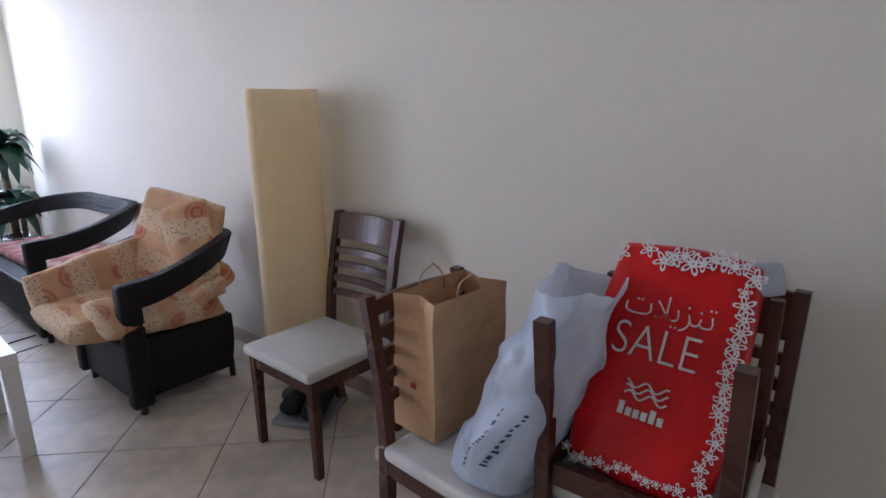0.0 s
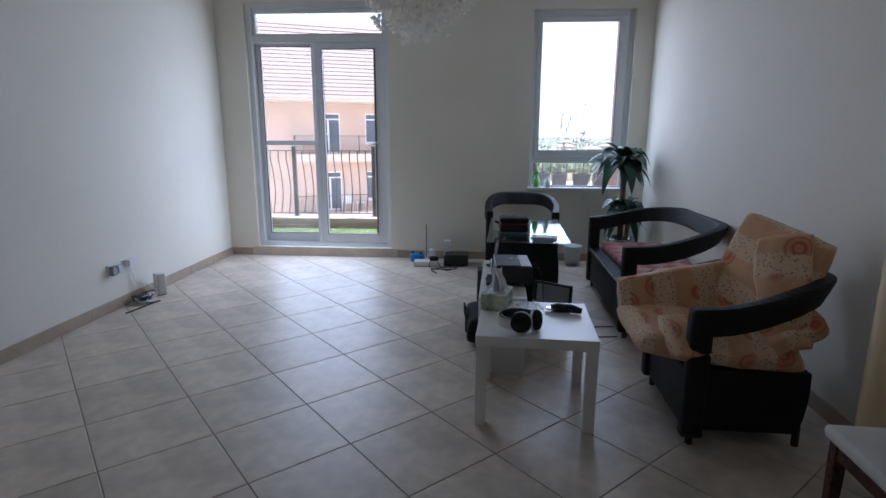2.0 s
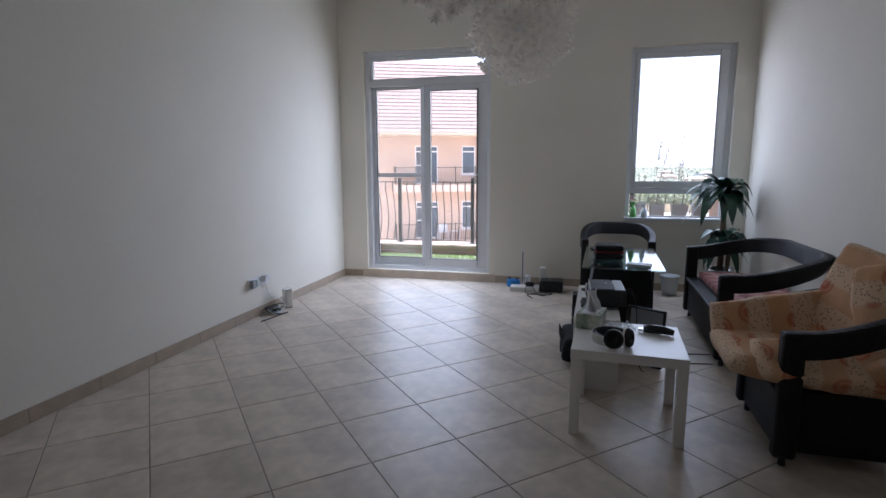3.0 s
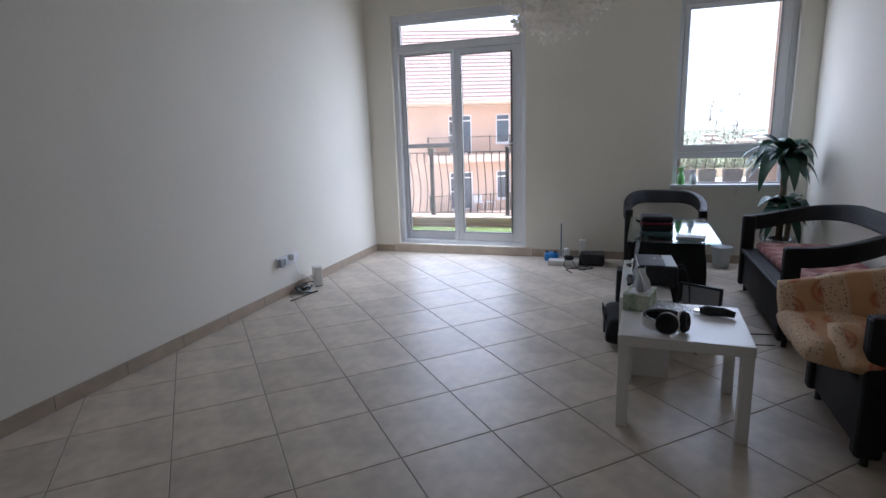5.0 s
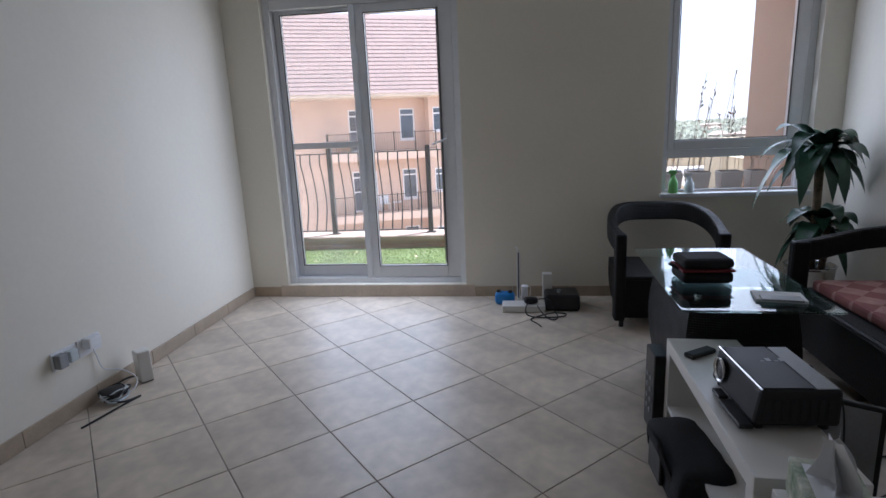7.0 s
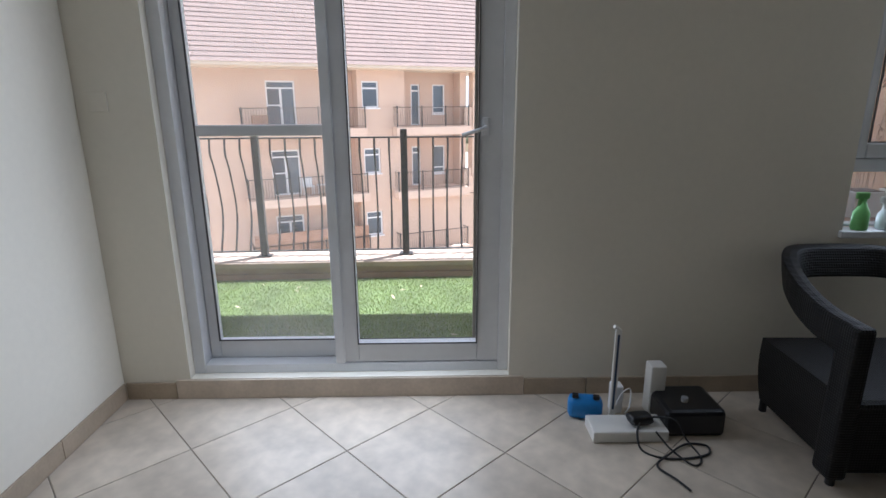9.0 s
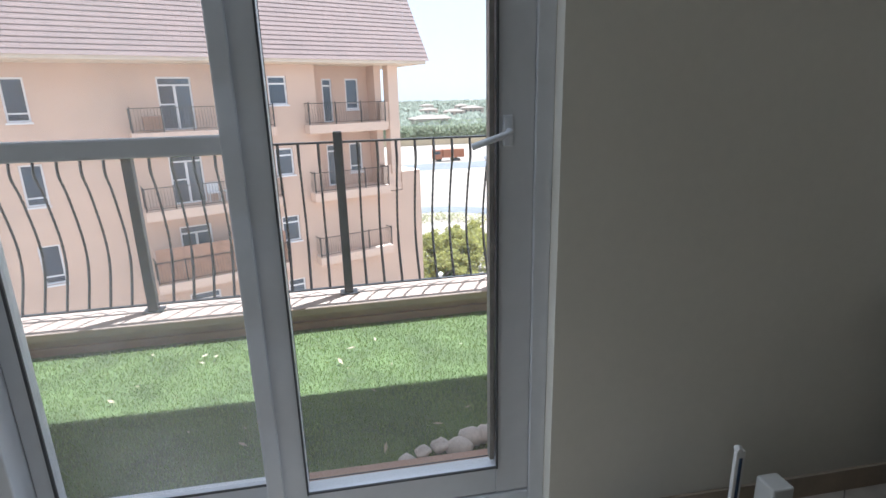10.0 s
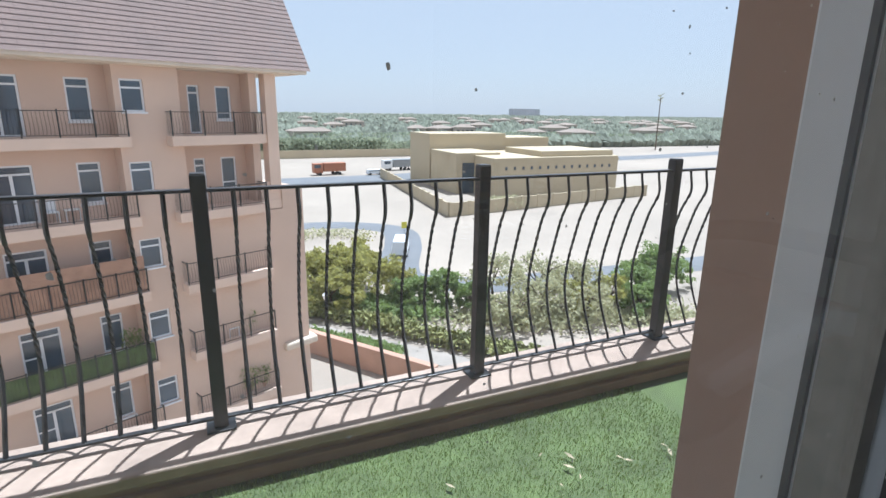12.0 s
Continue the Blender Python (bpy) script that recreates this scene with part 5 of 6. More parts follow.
def cable(name, pts, r, mat, label, steps=8):
    fine = []
    ps = [Vector(p) for p in pts]
    for i in range(len(ps) - 1):
        p0, p1, p2, p3 = ps[max(0, i - 1)], ps[i], ps[i + 1], ps[min(len(ps) - 1, i + 2)]
        for s in range(steps):
            t = s / steps
            fine.append(0.5 * ((2 * p1) + (p2 - p0) * t + (2 * p0 - 5 * p1 + 4 * p2 - p3) * t * t + (3 * p1 - p0 - 3 * p2 + p3) * t ** 3))
    fine.append(ps[-1])
    b = B()
    tube(b, fine, r, 6)
    return tagged(part(name, b, mat, smooth=True), label, "cable")


cable("cable", [(3.19, -2.40, 0.50), (3.25, -2.38, 0.53), (3.29, -2.36, 0.42), (3.31, -2.32, 0.2), (3.33, -2.28, 0.01), (3.46, -2.14, 0.004), (3.68, -2.06, 0.004), (3.84, -2.03, 0.004)], 0.0035, M_rubber, "black projector cable hanging behind the bench")
cable("cable", [(3.19, -2.50, 0.50), (3.24, -2.52, 0.54), (3.28, -2.53, 0.45), (3.29, -2.55, 0.2), (3.34, -2.50, 0.006), (3.48, -2.36, 0.004), (3.65, -2.265, 0.004), (3.82, -2.23, 0.004)], 0.003, M_rubber, "thin black cable running over the floor tiles")
mo = thing("monitor", pose(3.345, -2.372, 0, 0, 5, 61), "dark flat screen standing on the floor behind the bench", "monitor")
bm = B()
box(bm, -0.013, 0.012, -0.135, 0.135, 0.004, 0.40, 0.006)
part("casing", bm, M_black, mo)
bm = B()
box(bm, -0.0155, -0.0132, -0.12, 0.10, 0.03, 0.385)
part("screen", bm, M_grey, mo, "dull grey face")
bm = B()
box(bm, -0.017, -0.0134, 0.104, 0.13, 0.02, 0.39, 0.001)
part("edge_strip", bm, M_gloss, mo, "glossy black edge strip")
sp = thing("loudspeaker", pose(2.885, -1.90, 0, 0, 0, 2), "small black loudspeaker beside the bench", "speaker")
bm = B()
box(bm, -0.03, 0.03, -0.07, 0.07, 0, 0.37, 0.006)
part("cabinet", bm, M_black, sp)
for k in range(4):
    for j in range(2):
        bm = B()
        lathe(bm, [(0.012, 0.0), (0.012, 0.004)], 10)
        bmesh.ops.transform(bm, verts=bm.verts, matrix=pose(-0.03, -0.025 + 0.05 * j, 0.1 + 0.05 * k, 0, -90, 0))
        part("knob", bm, M_grey, sp)
bp = thing("backpack", pose(2.905, -2.32, 0, 0, 0, 4), "soft black bag lying beside the bench", "bag")
bm = B()
pillow(bm, 0.20, 0.42, 0.21, 12, 0.5, 0.02, 3)
bmesh.ops.transform(bm, verts=bm.verts, matrix=Matrix.Translation((0, 0, 0.105)))
part("body", bm, M_cloth, bp, smooth=True)
bm = B()
tube(bm, [(-0.09, -0.15, 0.1), (-0.12, -0.05, 0.2), (-0.12, 0.08, 0.2), (-0.09, 0.16, 0.1)], 0, 8, flat=(0.004, 0.018))
part("strap", bm, M_cloth, bp)
bm = B()
box(bm, -0.115, -0.1, -0.06, 0.08, 0.05, 0.17, 0.006)
part("pocket", bm, M_black, bp)
bm = B()
box(bm, -0.04, 0.04, -0.04, 0.04, 0, 0.1, 0.004)
o = part("charger", bm, M_black)
o.matrix_basis = pose(2.955, -2.82, 0.168, 0, 0, 10)
tagged(o, "black charger block on the bench shelf", "charger")

# ---- on the glass table ----
cs = thing("carry_case", pose(3.117, -1.655, 0.615, 0, 0, 3), "black hard carry case with a dark red zip", "case")
bm = B()
box(bm, -0.11, 0.11, -0.09, 0.09, 0.002, 0.055, 0.02)
part("lower_shell", bm, M_cloth, cs)
bm = B()
box(bm, -0.112, 0.112, -0.092, 0.092, 0.056, 0.067, 0.004)
part("zip", bm, M_redtrim, cs, "dark red zip")
bm = B()
box(bm, -0.11, 0.11, -0.09, 0.09, 0.068, 0.115, 0.02)
part("lid", bm, M_cloth, cs)
bm = B()
tube(bm, [(-0.11, -0.03, 0.06), (-0.14, -0.01, 0.075), (-0.14, 0.01, 0.075), (-0.11, 0.03, 0.06)], 0.006, 6)
part("loop", bm, M_cloth, cs)
pd = thing("notepad", pose(3.33, -1.93, 0.615, 0, 0, -10), "white notepad with a phone lying on the glass", "notepad")
bm = B()
box(bm, -0.09, 0.09, -0.06, 0.06, 0, 0.012, 0.002)
part("pages", bm, M_tissue, pd)
bm = B()
box(bm, -0.075, 0.07, -0.085, -0.02, 0.0125, 0.0205, 0.003)
part("cover", bm, M_grey, pd)

# ---- floor lamp ----
lamp = thing("floor_lamp", pose(4.425, -3.935, 0, 0, 0, -30), "tall square floor lamp with wrinkled rice-paper shade", "lamp")
bm = B()
W2, D2 = 0.147, 0.112
n = 44
rings = []
for i in range(n + 1):
    z = 0.16 + 1.28 * i / n
    ring = []
    for k in range(40):
        a = 2 * math.pi * (k + 0.5) / 40
        c, q = math.cos(a), math.sin(a)
        f = (abs(c) ** 7 + abs(q) ** 7) ** (-1 / 7)
        p = Vector((W2 * c * f, D2 * q * f, z))
        p.z += 0.004 * noise.noise(p * 12)
        w = 1 + 0.012 * noise.noise(Vector((p.x * 6, p.y * 6, z * 22))) + 0.006 * math.sin(i * 1.9 + k * 0.3)
        ring.append(bm.verts.new((p.x * w, p.y * w, p.z)))
    rings.append(ring)
for a, b in zip(rings, rings[1:]):
    k = len(a)
    for j in range(k):
        bm.faces.new((a[j], a[(j + 1) % k], b[(j + 1) % k], b[j]))
part("shade", bm, M_paper, lamp, smooth=True)
bm = B()
for z in (0.165, 1.437):
    box(bm, -W2 + 0.012, W2 - 0.012, -0.004, 0.004, z, z + 0.004)
    box(bm, -0.004, 0.004, -D2 + 0.012, D2 - 0.012, z, z + 0.004)
tube(bm, [(0, 0, 0.02), (0, 0, 1.44)], 0.008, 8)
part("stem", bm, M_iron, lamp)
bm = B()
lathe(bm, [(0.1, 0.0), (0.1, 0.012), (0.02, 0.022)], 20)
part("base", bm, M_iron, lamp)


# ---- dining chairs ----
def dining_chair(m, label, top=0.92):
    """Ladder-back chair, seat centre at the origin's plan, front towards -y."""
    c = thing("dining_chair", m, label, "chair", "dark dining chairs")
    for s in (-1, 1):
        bm = B()
        vs = box(bm, s * 0.185 - 0.02, s * 0.185 + 0.02, -0.21, -0.17, 0, 0.41, 0.004)
        for v in vs:
            if v.co.z < 0.1:
                v.co.x += s * 0.004
                v.co.x = s * 0.185 + (v.co.x - s * 0.185) * 0.75
                v.co.y = -0.19 + (v.co.y + 0.19) * 0.75
        part("leg", bm, M_wood, c)
        bm = B()
        vs = []
        prof = [(0.235, 0.0), (0.205, 0.2), (0.195, 0.42), (0.213, 0.61), (0.245, 0.78), (0.28 - 0.3 * (0.92 - top), top + 0.005)]
        rings = []
        for y, z in prof:
            t = 0.018 if z < 0.5 else 0.015
            rings.append([bm.verts.new((s * 0.185 + dx * 0.017, y + dy * t, z)) for dx, dy in ((-1, -1), (1, -1), (1, 1), (-1, 1))])
        for a, b in zip(rings, rings[1:]):
            for j in range(4):
                bm.faces.new((a[j], a[(j + 1) % 4], b[(j + 1) % 4], b[j]))
        bm.faces.new(rings[-1])
        bm.faces.new(list(reversed(rings[0])))
        part("back_post", bm, M_wood, c)

    def yb(z):
        return 0.195 + (z - 0.42) ** 1.35 * 0.2

    for z0, z1 in ((0.805, top - (0.0 if top > 0.9 else 0.012)), (0.742, 0.77), (0.68, 0.708), (0.618, 0.646), (0.556, 0.584)):
        bm = B()
        n = 10
        g = []
        for i in range(n + 1):
            x = -0.168 + 0.336 * i / n
            bow = 0.022 * (1 - (x / 0.168) ** 2)
            g.append([bm.verts.new((x, yb(z) + bow + d, z)) for z, d in ((z0, -0.008), (z1, -0.008), (z1, 0.008), (z0, 0.008))])
        for a, b in zip(g, g[1:]):
            for j in range(4):
                bm.faces.new((a[j], b[j], b[(j + 1) % 4], a[(j + 1) % 4]))
        bm.faces.new(list(reversed(g[0])))
        bm.faces.new(g[-1])
        bmesh.ops.recalc_face_normals(bm, faces=bm.faces)
        part("top_rail" if z0 > 0.8 else "slat", bm, M_wood, c)
    bm = B()
    box(bm, -0.165, 0.165, -0.205, -0.185, 0.35, 0.405, 0.002)
    box(bm, -0.165, 0.165, 0.18, 0.2, 0.35, 0.405, 0.002)
    for s in (-1, 1):
        box(bm, s * 0.19 - 0.01, s * 0.19 + 0.01, -0.17, 0.18, 0.35, 0.405, 0.002)
    part("seat_frame", bm, M_wood, c)
    bm = B()
    vs = box(bm, -0.215, 0.215, -0.23, 0.185, 0.406, 0.45, 0.016)
    for v in bm.verts:
        if v.co.z > 0.43:
            v.co.z += 0.012 * (1 - (v.co.x / 0.215) ** 2) * (1 - (v.co.y / 0.23) ** 2)
    part("seat", bm, M_seat, c, "off-white upholstered seat", True)
    return c


dining_chair(pose(4.262, -4.32, 0, 0, 0, -91), "dark stained dining chair with off-white seat by the wall")
dining_chair(pose(4.10, -5.225, 0, 0, 0, -4), "dark stained dining chair holding shopping bags", 0.86)
dining_chair(pose(4.21, -5.69, 0, 0, 0, -92), "dark stained dining chair under an upturned one")
dining_chair(pose(4.165, -5.665, 0.93, 180, 0, -88), "dark stained dining chair turned upside down on another")
# a small bow of ribbon tied to the seat pad
bm = B()
tube(bm, [(3.90, -5.03, 0.45), (3.885, -5.02, 0.455), (3.872, -5.03, 0.445), (3.87, -5.035, 0.43)], 0.004, 5)
tagged(part("ribbon", bm, M_seat), "short off-white tie of the seat pad", "ribbon")

# ---- bags ----
pb = thing("paper_bag", pose(4.145, -5.075, 0.462, 0, 0, -4), "open brown kraft paper shopping bag on a chair", "bag")
bm = B()
n = 12
hw, hd, hh = 0.155, 0.08, 0.40
rings = []
for i in range(n + 1):
    t = i / n
    z = hh * t
    ring = []
    for (x, y) in ((-1, -1), (-0.33, -1), (0.33, -1), (1, -1), (1, 0), (1, 1), (0.33, 1), (-0.33, 1), (-1, 1), (-1, 0)):
        px, py = x * hw, y * hd
        if y == 0:
            px -= x * 0.03 * t
        p = Vector((px, py, z))
        d = noise.noise_vector(p * 7 + Vector((4, 0, 0))) * 0.009 * (0.3 + t)
        p += d
        if abs(x) < 0.5:
            p.y -= 0.014 * y * math.sin(3 * t)
        ring.append(bm.verts.new(p))
    rings.append(ring)
for a, b in zip(rings, rings[1:]):
    for j in range(10):
        bm.faces.new((a[j], a[(j + 1) % 10], b[(j + 1) % 10], b[j]))
bm.faces.new(list(reversed(rings[0])))
part("body", bm, M_kraft, pb)
for y in (-0.07, 0.075):
    bm = B()
    pts = [(-0.05 + 0.1 * i / 12, y + 0.01 * math.sin(i), hh - 0.03 + 0.085 * math.sin(math.pi * i / 12) ** 0.6) for i in range(13)]
    tube(bm, pts, 0.0028, 5)
    part("handle", bm, M_kraft, pb, "twisted paper handle")
bm = B()
box(bm, -0.157, -0.1555, -0.01, 0.01, 0.14, 0.155)
part("printed_mark", bm, M_inkred, pb, "small red printed mark")

wb = thing("plastic_bag", pose(4.09, -5.315, 0.462, 0, 0, 8), "full white plastic carrier bag slumped on a chair", "bag")
bm = B()
n, k = 34, 46
rings = []
for i in range(n + 1):
    t = i / n
    rx = 0.165 * (1 - 0.3 * t ** 2) * (0.78 + 0.45 * math.sin(math.pi * min(1, 0.25 + 0.6 * t)))
    ry = 0.12 * (1 - 0.28 * t ** 2)
    z = 0.50 * t
    ring = []
    for j in range(k):
        a = 2 * math.pi * j / k
        c, s = math.cos(a), math.sin(a)
        p = Vector((rx * math.copysign(abs(c) ** 0.7, c), ry * math.copysign(abs(s) ** 0.7, s) - 0.17 * t ** 0.9, z + 0.03 * t * c * s))
        p += noise.noise_vector(p * 11 + Vector((9, 2, 0))) * (0.016 + 0.012 * t)
        p += noise.noise_vector(Vector((p.x, p.y, p.z * 0.5)) * 34) * 0.0075
        p.z = max(0.002, p.z)
        ring.append(bm.verts.new(p))
    rings.append(ring)
for a, b in zip(rings, rings[1:]):
    for j in range(k):
        bm.faces.new((a[j], a[(j + 1) % k], b[(j + 1) % k], b[j]))
bm.faces.new(list(reversed(rings[0])))
skin = [[v.co.copy() for v in r] for r in rings]
part("body", bm, M_plastic, wb, smooth=True)
bm = B()
R = random.Random(3)
for line in range(2):
    t = 0.12 + 0.05 * line
    while t < 0.46 + 0.03 * line:
        step = R.uniform(0.018, 0.042)
        j = (12.6 + 1.35 * line + 2.6 * (t - 0.3)) * 46 / 28
        q = []
        tall = R.choice([0.28, 0.3, 0.5])
        for tt, jj in ((t, j), (t + step * 0.55, j + 0.1), (t + step * 0.55, j + 0.1 + tall), (t, j + tall)):
            k0, f = int(tt * n), tt * n - int(tt * n)
            j0, g = int(jj), jj - int(jj)
            low, high = skin[k0][j0].lerp(skin[k0][j0 + 1], g), skin[k0 + 1][j0].lerp(skin[k0 + 1][j0 + 1], g)
            p = low.lerp(high, f)
            q.append(bm.verts.new(p + Vector((p.x, p.y + 0.17 * tt, 0)).normalized() * 0.004))
        bm.faces.new(q)
        t += step
tagged(part("small_print", bm, M_inkblue, wb, "dark blue printed bars"), kind="stuff")
bm = B()
box(bm, -0.118, -0.113, -0.13, -0.08, 0.27, 0.281)
box(bm, -0.118, -0.113, -0.092, -0.08, 0.28, 0.31)
part("printed_mark", bm, M_inkred, wb, "red printed strokes")

# red sale bag: a stuffed bag leaning in the upturned chair
across = Vector((0.0, -1.0, -0.02)).normalized()
upward = Vector((0.25, -0.02, 0.47)).normalized()
outward = across.cross(upward).normalized()
rb_m = Matrix.Translation((4.195, -5.66, 0.775)) @ Matrix((across, upward, outward)).transposed().to_4x4()
rb = thing("shopping_bag", rb_m, "stuffed glossy red sale bag leaning in an upturned chair", "bag")
bm = B()
pillow(bm, 0.33, 0.56, 0.16, 24, 0.45, 0.008, 4)
part("body", bm, M_red, rb, smooth=True)


def lettering(text, size, m, parent, mat, name="lettering", label="", depth=0.0015):
    cu = bpy.data.curves.new(name, "FONT")
    cu.body, cu.size, cu.align_x, cu.extrude = text, size, "CENTER", depth
    cu.offset = -0.018 * size
    ob = bpy.data.objects.new(name, cu)
    scene.collection.objects.link(ob)
    me = bpy.data.meshes.new_from_object(ob.evaluated_get(bpy.context.evaluated_depsgraph_get()))
    bpy.data.objects.remove(ob)
    o = linked(name, me, mat, parent, label)
    o.matrix_basis = m
    return o


lettering("SALE", 0.098, Matrix.Translation((-0.01, -0.005, 0.083)) @ Matrix.Diagonal((0.92, 1.15, 1, 1)), rb, M_print, label="white printed word SALE")
ARABIC = "\uFE95\uFEFC\uFEF3\uFEB0\uFEE8\uFE97"
lettering(ARABIC, 0.067, Matrix.Translation((0.0, 0.092, 0.084)) @ Matrix.Diagonal((1, 1.15, 1, 1)), rb, M_print, label="white printed Arabic word for sale")
bm = B()
for k in range(3):
    pts = [(-0.045 + 0.09 * i / 14, -0.085 + 0.012 * k + 0.008 * math.sin(i * 0.9 + k), 0.086) for i in range(15)]
    tube(bm, pts, 0.0022, 4)
part("printed_waves", bm, M_print, rb, "white wave emblem")
for k in range(6):
    bm = B()
    box(bm, -0.05 + 0.017 * k, -0.038 + 0.017 * k, -0.132, -0.114 + (0.01 if k in (0, 4) else 0), 0.083, 0.086)
    part("printed_bar", bm, M_print, rb, "white printed bar")


def blossom(bm, x, y, z, s, turn):
    for k in range(5):
        a = turn + k * 1.2566
        c = Vector((x + math.cos(a) * s * 0.55, y + math.sin(a) * s * 0.55, z))
        d, e = Vector((math.cos(a), math.sin(a), 0)) * s * 0.5, Vector((-math.sin(a), math.cos(a), 0)) * s * 0.26
        for f in (1.0, 0.5):
            q = [bm.verts.new(c + d * math.cos(j) * f + e * math.sin(j) * f) for j in [i * math.pi / 4 for i in range(8)]]
            if f == 1.0:
                outer = q
            else:
                for i in range(8):
                    bm.faces.new((outer[i], outer[(i + 1) % 8], q[(i + 1) % 8], q[i]))


def on_bag(x, y):
    return swell(min(1, abs(x) / 0.165), min(1, abs(y) / 0.28), 0.16, 0.45) + 0.007


bm = B()
R = random.Random(3)
for i in range(15):
    x = -0.145 + 0.29 * i / 14
    for y0, s0, s1 in ((0.24, 0.016, 0.028), (-0.25, 0.009, 0.015)):
        if y0 > 0 and x < -0.06 and i % 3:
            continue
        y = y0 + R.uniform(-0.015, 0.015)
        blossom(bm, x, y, on_bag(x, y), R.uniform(s0, s1), R.random() * 6)
for i in range(17):
    y = -0.24 + 0.46 * i / 16
    x = 0.142 + R.uniform(-0.009, 0.009)
    blossom(bm, x, y, on_bag(x, y), R.uniform(0.014, 0.027), R.random() * 6)
tagged(part("printed_flowers", bm, M_print, rb, "white printed flower border"), kind="stuff")
bm = B()
pillow(bm, 0.09, 0.07, 0.03, 8, 0.5, 0.015, 8, pose(0.155, 0.235, 0.02, 0, 30, 20))
part("carry_handle", bm, M_plastic, rb, "white knotted handle", True)

# shoes below the first chair
for k in range(2):
    bm = B()
    pillow(bm, 0.25, 0.085, 0.09, 10, 0.6, 0.01, k * 5 + 2)
    for v in bm.verts:
        v.co.z = max(v.co.z, -0.035)
        if v.co.x > 0.02:
            v.co.z *= 0.7
    bmesh.ops.translate(bm, verts=bm.verts, vec=(0, 0, 0.036))
    o = part("shoe", bm, M_cloth, smooth=True)
    o.matrix_basis = pose(4.33 + 0.03 * k, -4.05 - 0.1 * k, 0.03, 0, 0, 25 + 8 * k)
    tagged(o, "dark soft shoe under the dining chair", "shoe", "pair of shoes")
bm = B()
box(bm, -0.15, 0.15, -0.12, 0.12, 0, 0.028, 0.008)
o = part("shoe_tray", bm, M_grey)
o.matrix_basis = pose(4.35, -4.10, 0.0, 0, 0, 25)
tagged(o, "flat grey tray under the shoes", "tray")

# ---- potted plant ----
pl = thing("potted_plant", (4.225, -0.29, 0), "tall dracaena with drooping dark green leaves in silver pot", "plant")
bm = B()
lathe(bm, [(0.11, 0.0), (0.125, 0.02), (0.15, 0.31), (0.158, 0.33), (0.15, 0.335), (0.14, 0.325), (0.135, 0.28)], 26)
part("pot", bm, M_silver, pl, "shiny silver pot", True)
bm = B()
lathe(bm, [(0.001, 0.285), (0.136, 0.28)], 20)
part("soil", bm, M_soil, pl)
bm = B()
tube(bm, [(0, 0, 0.27), (0.004, 0, 0.6), (-0.004, 0.004, 1.08)], 0.03, 10, taper=lambda s: 1 - 0.15 * s)
tube(bm, [(0.05, -0.04, 0.27), (0.06, -0.05, 0.5), (0.055, -0.05, 0.62)], 0.022, 8)
part("cane", bm, M_trunk, pl, smooth=True)


def frond(bm, base, az, length, width, rise, droop):
    g = []
    n = 9
    side = Vector((-math.sin(az), math.cos(az), 0))
    for i in range(n + 1):
        t = i / n
        r = length * t
        p = base + Vector((math.cos(az) * r * (1 - 0.25 * droop * t), math.sin(az) * r * (1 - 0.25 * droop * t), length * (rise * t - droop * t * t * 1.1)))
        w = width * math.sin(math.pi * min(1, 0.12 + 0.88 * t)) ** 0.8 * (1 if t < 0.98 else 0.1)
        f = 0.25 * w
        wav = 0.006 * math.sin(t * 9 + az * 5)
        g.append([bm.verts.new(p + side * w + Vector((0, 0, f + wav))), bm.verts.new(p), bm.verts.new(p - side * w + Vector((0, 0, f - wav)))])
    for a, b in zip(g, g[1:]):
        for j in range(2):
            bm.faces.new((a[j], b[j], b[j + 1], a[j + 1]))


R = random.Random(11)
for zc, count, ln in ((1.10, 46, 0.54), (0.62, 32, 0.46)):
    for i in range(count):
        bm = B()
        az = i * 2.399 + R.uniform(-0.35, 0.35)
        k = i / count
        L0 = ln * R.uniform(0.7, 1.12) * (1 - 0.25 * k)
        if math.cos(az) > 0.2:
            L0 *= 0.72
        if math.sin(az) > 0.3:
            L0 *= 0.7
        frond(bm, Vector((-0.003 if zc > 1 else 0.03, -0.02 * (zc < 1), zc - 0.08 + 0.12 * k)), az, L0, R.uniform(0.046, 0.064), R.uniform(0.25, 0.6) + 0.65 * k, R.uniform(0.7, 1.1))
        part("leaf", bm, M_leaf, pl, smooth=True)
bm = B()
lathe(bm, [(0.07, 0), (0.095, 0.2), (0.1, 0.205), (0.093, 0.205), (0.07, 0.01)], 22)
o = part("bucket", bm, M_clear, smooth=True)
o.location = (3.79, -0.13, 0)
tagged(o, "small milky plastic bucket on the floor by the wall", "bucket")

settle(first_inside, about(2.3, 0, -1.6))

# ---- sill bottles and outer pots ----
for x, mat, h, lab in ((3.40, M_green, 0.13, "green trigger spray bottle on the window sill"), (3.515, M_clear, 0.11, "milky trigger spray bottle on the window sill")):
    sb = thing("spray_bottle", (x, 0.015, 0.797), lab, "bottle", "spray bottles")
    bm = B()
    lathe(bm, [(0.03, 0.0), (0.034, 0.01), (0.033, h * 0.6), (0.012, h * 0.95), (0.012, h)], 16)
    part("bottle", bm, mat, sb, smooth=True)
    bm = B()
    box(bm, -0.035, 0.02, -0.01, 0.01, h + 0.01, h + 0.04, 0.005)
    box(bm, -0.022, -0.012, -0.006, 0.006, h - 0.02, h + 0.012, 0.002)
    lathe(bm, [(0.014, h), (0.014, h + 0.012)], 10)
    part("trigger", bm, mat if mat is M_green else M_tissue, sb)
R = random.Random(5)
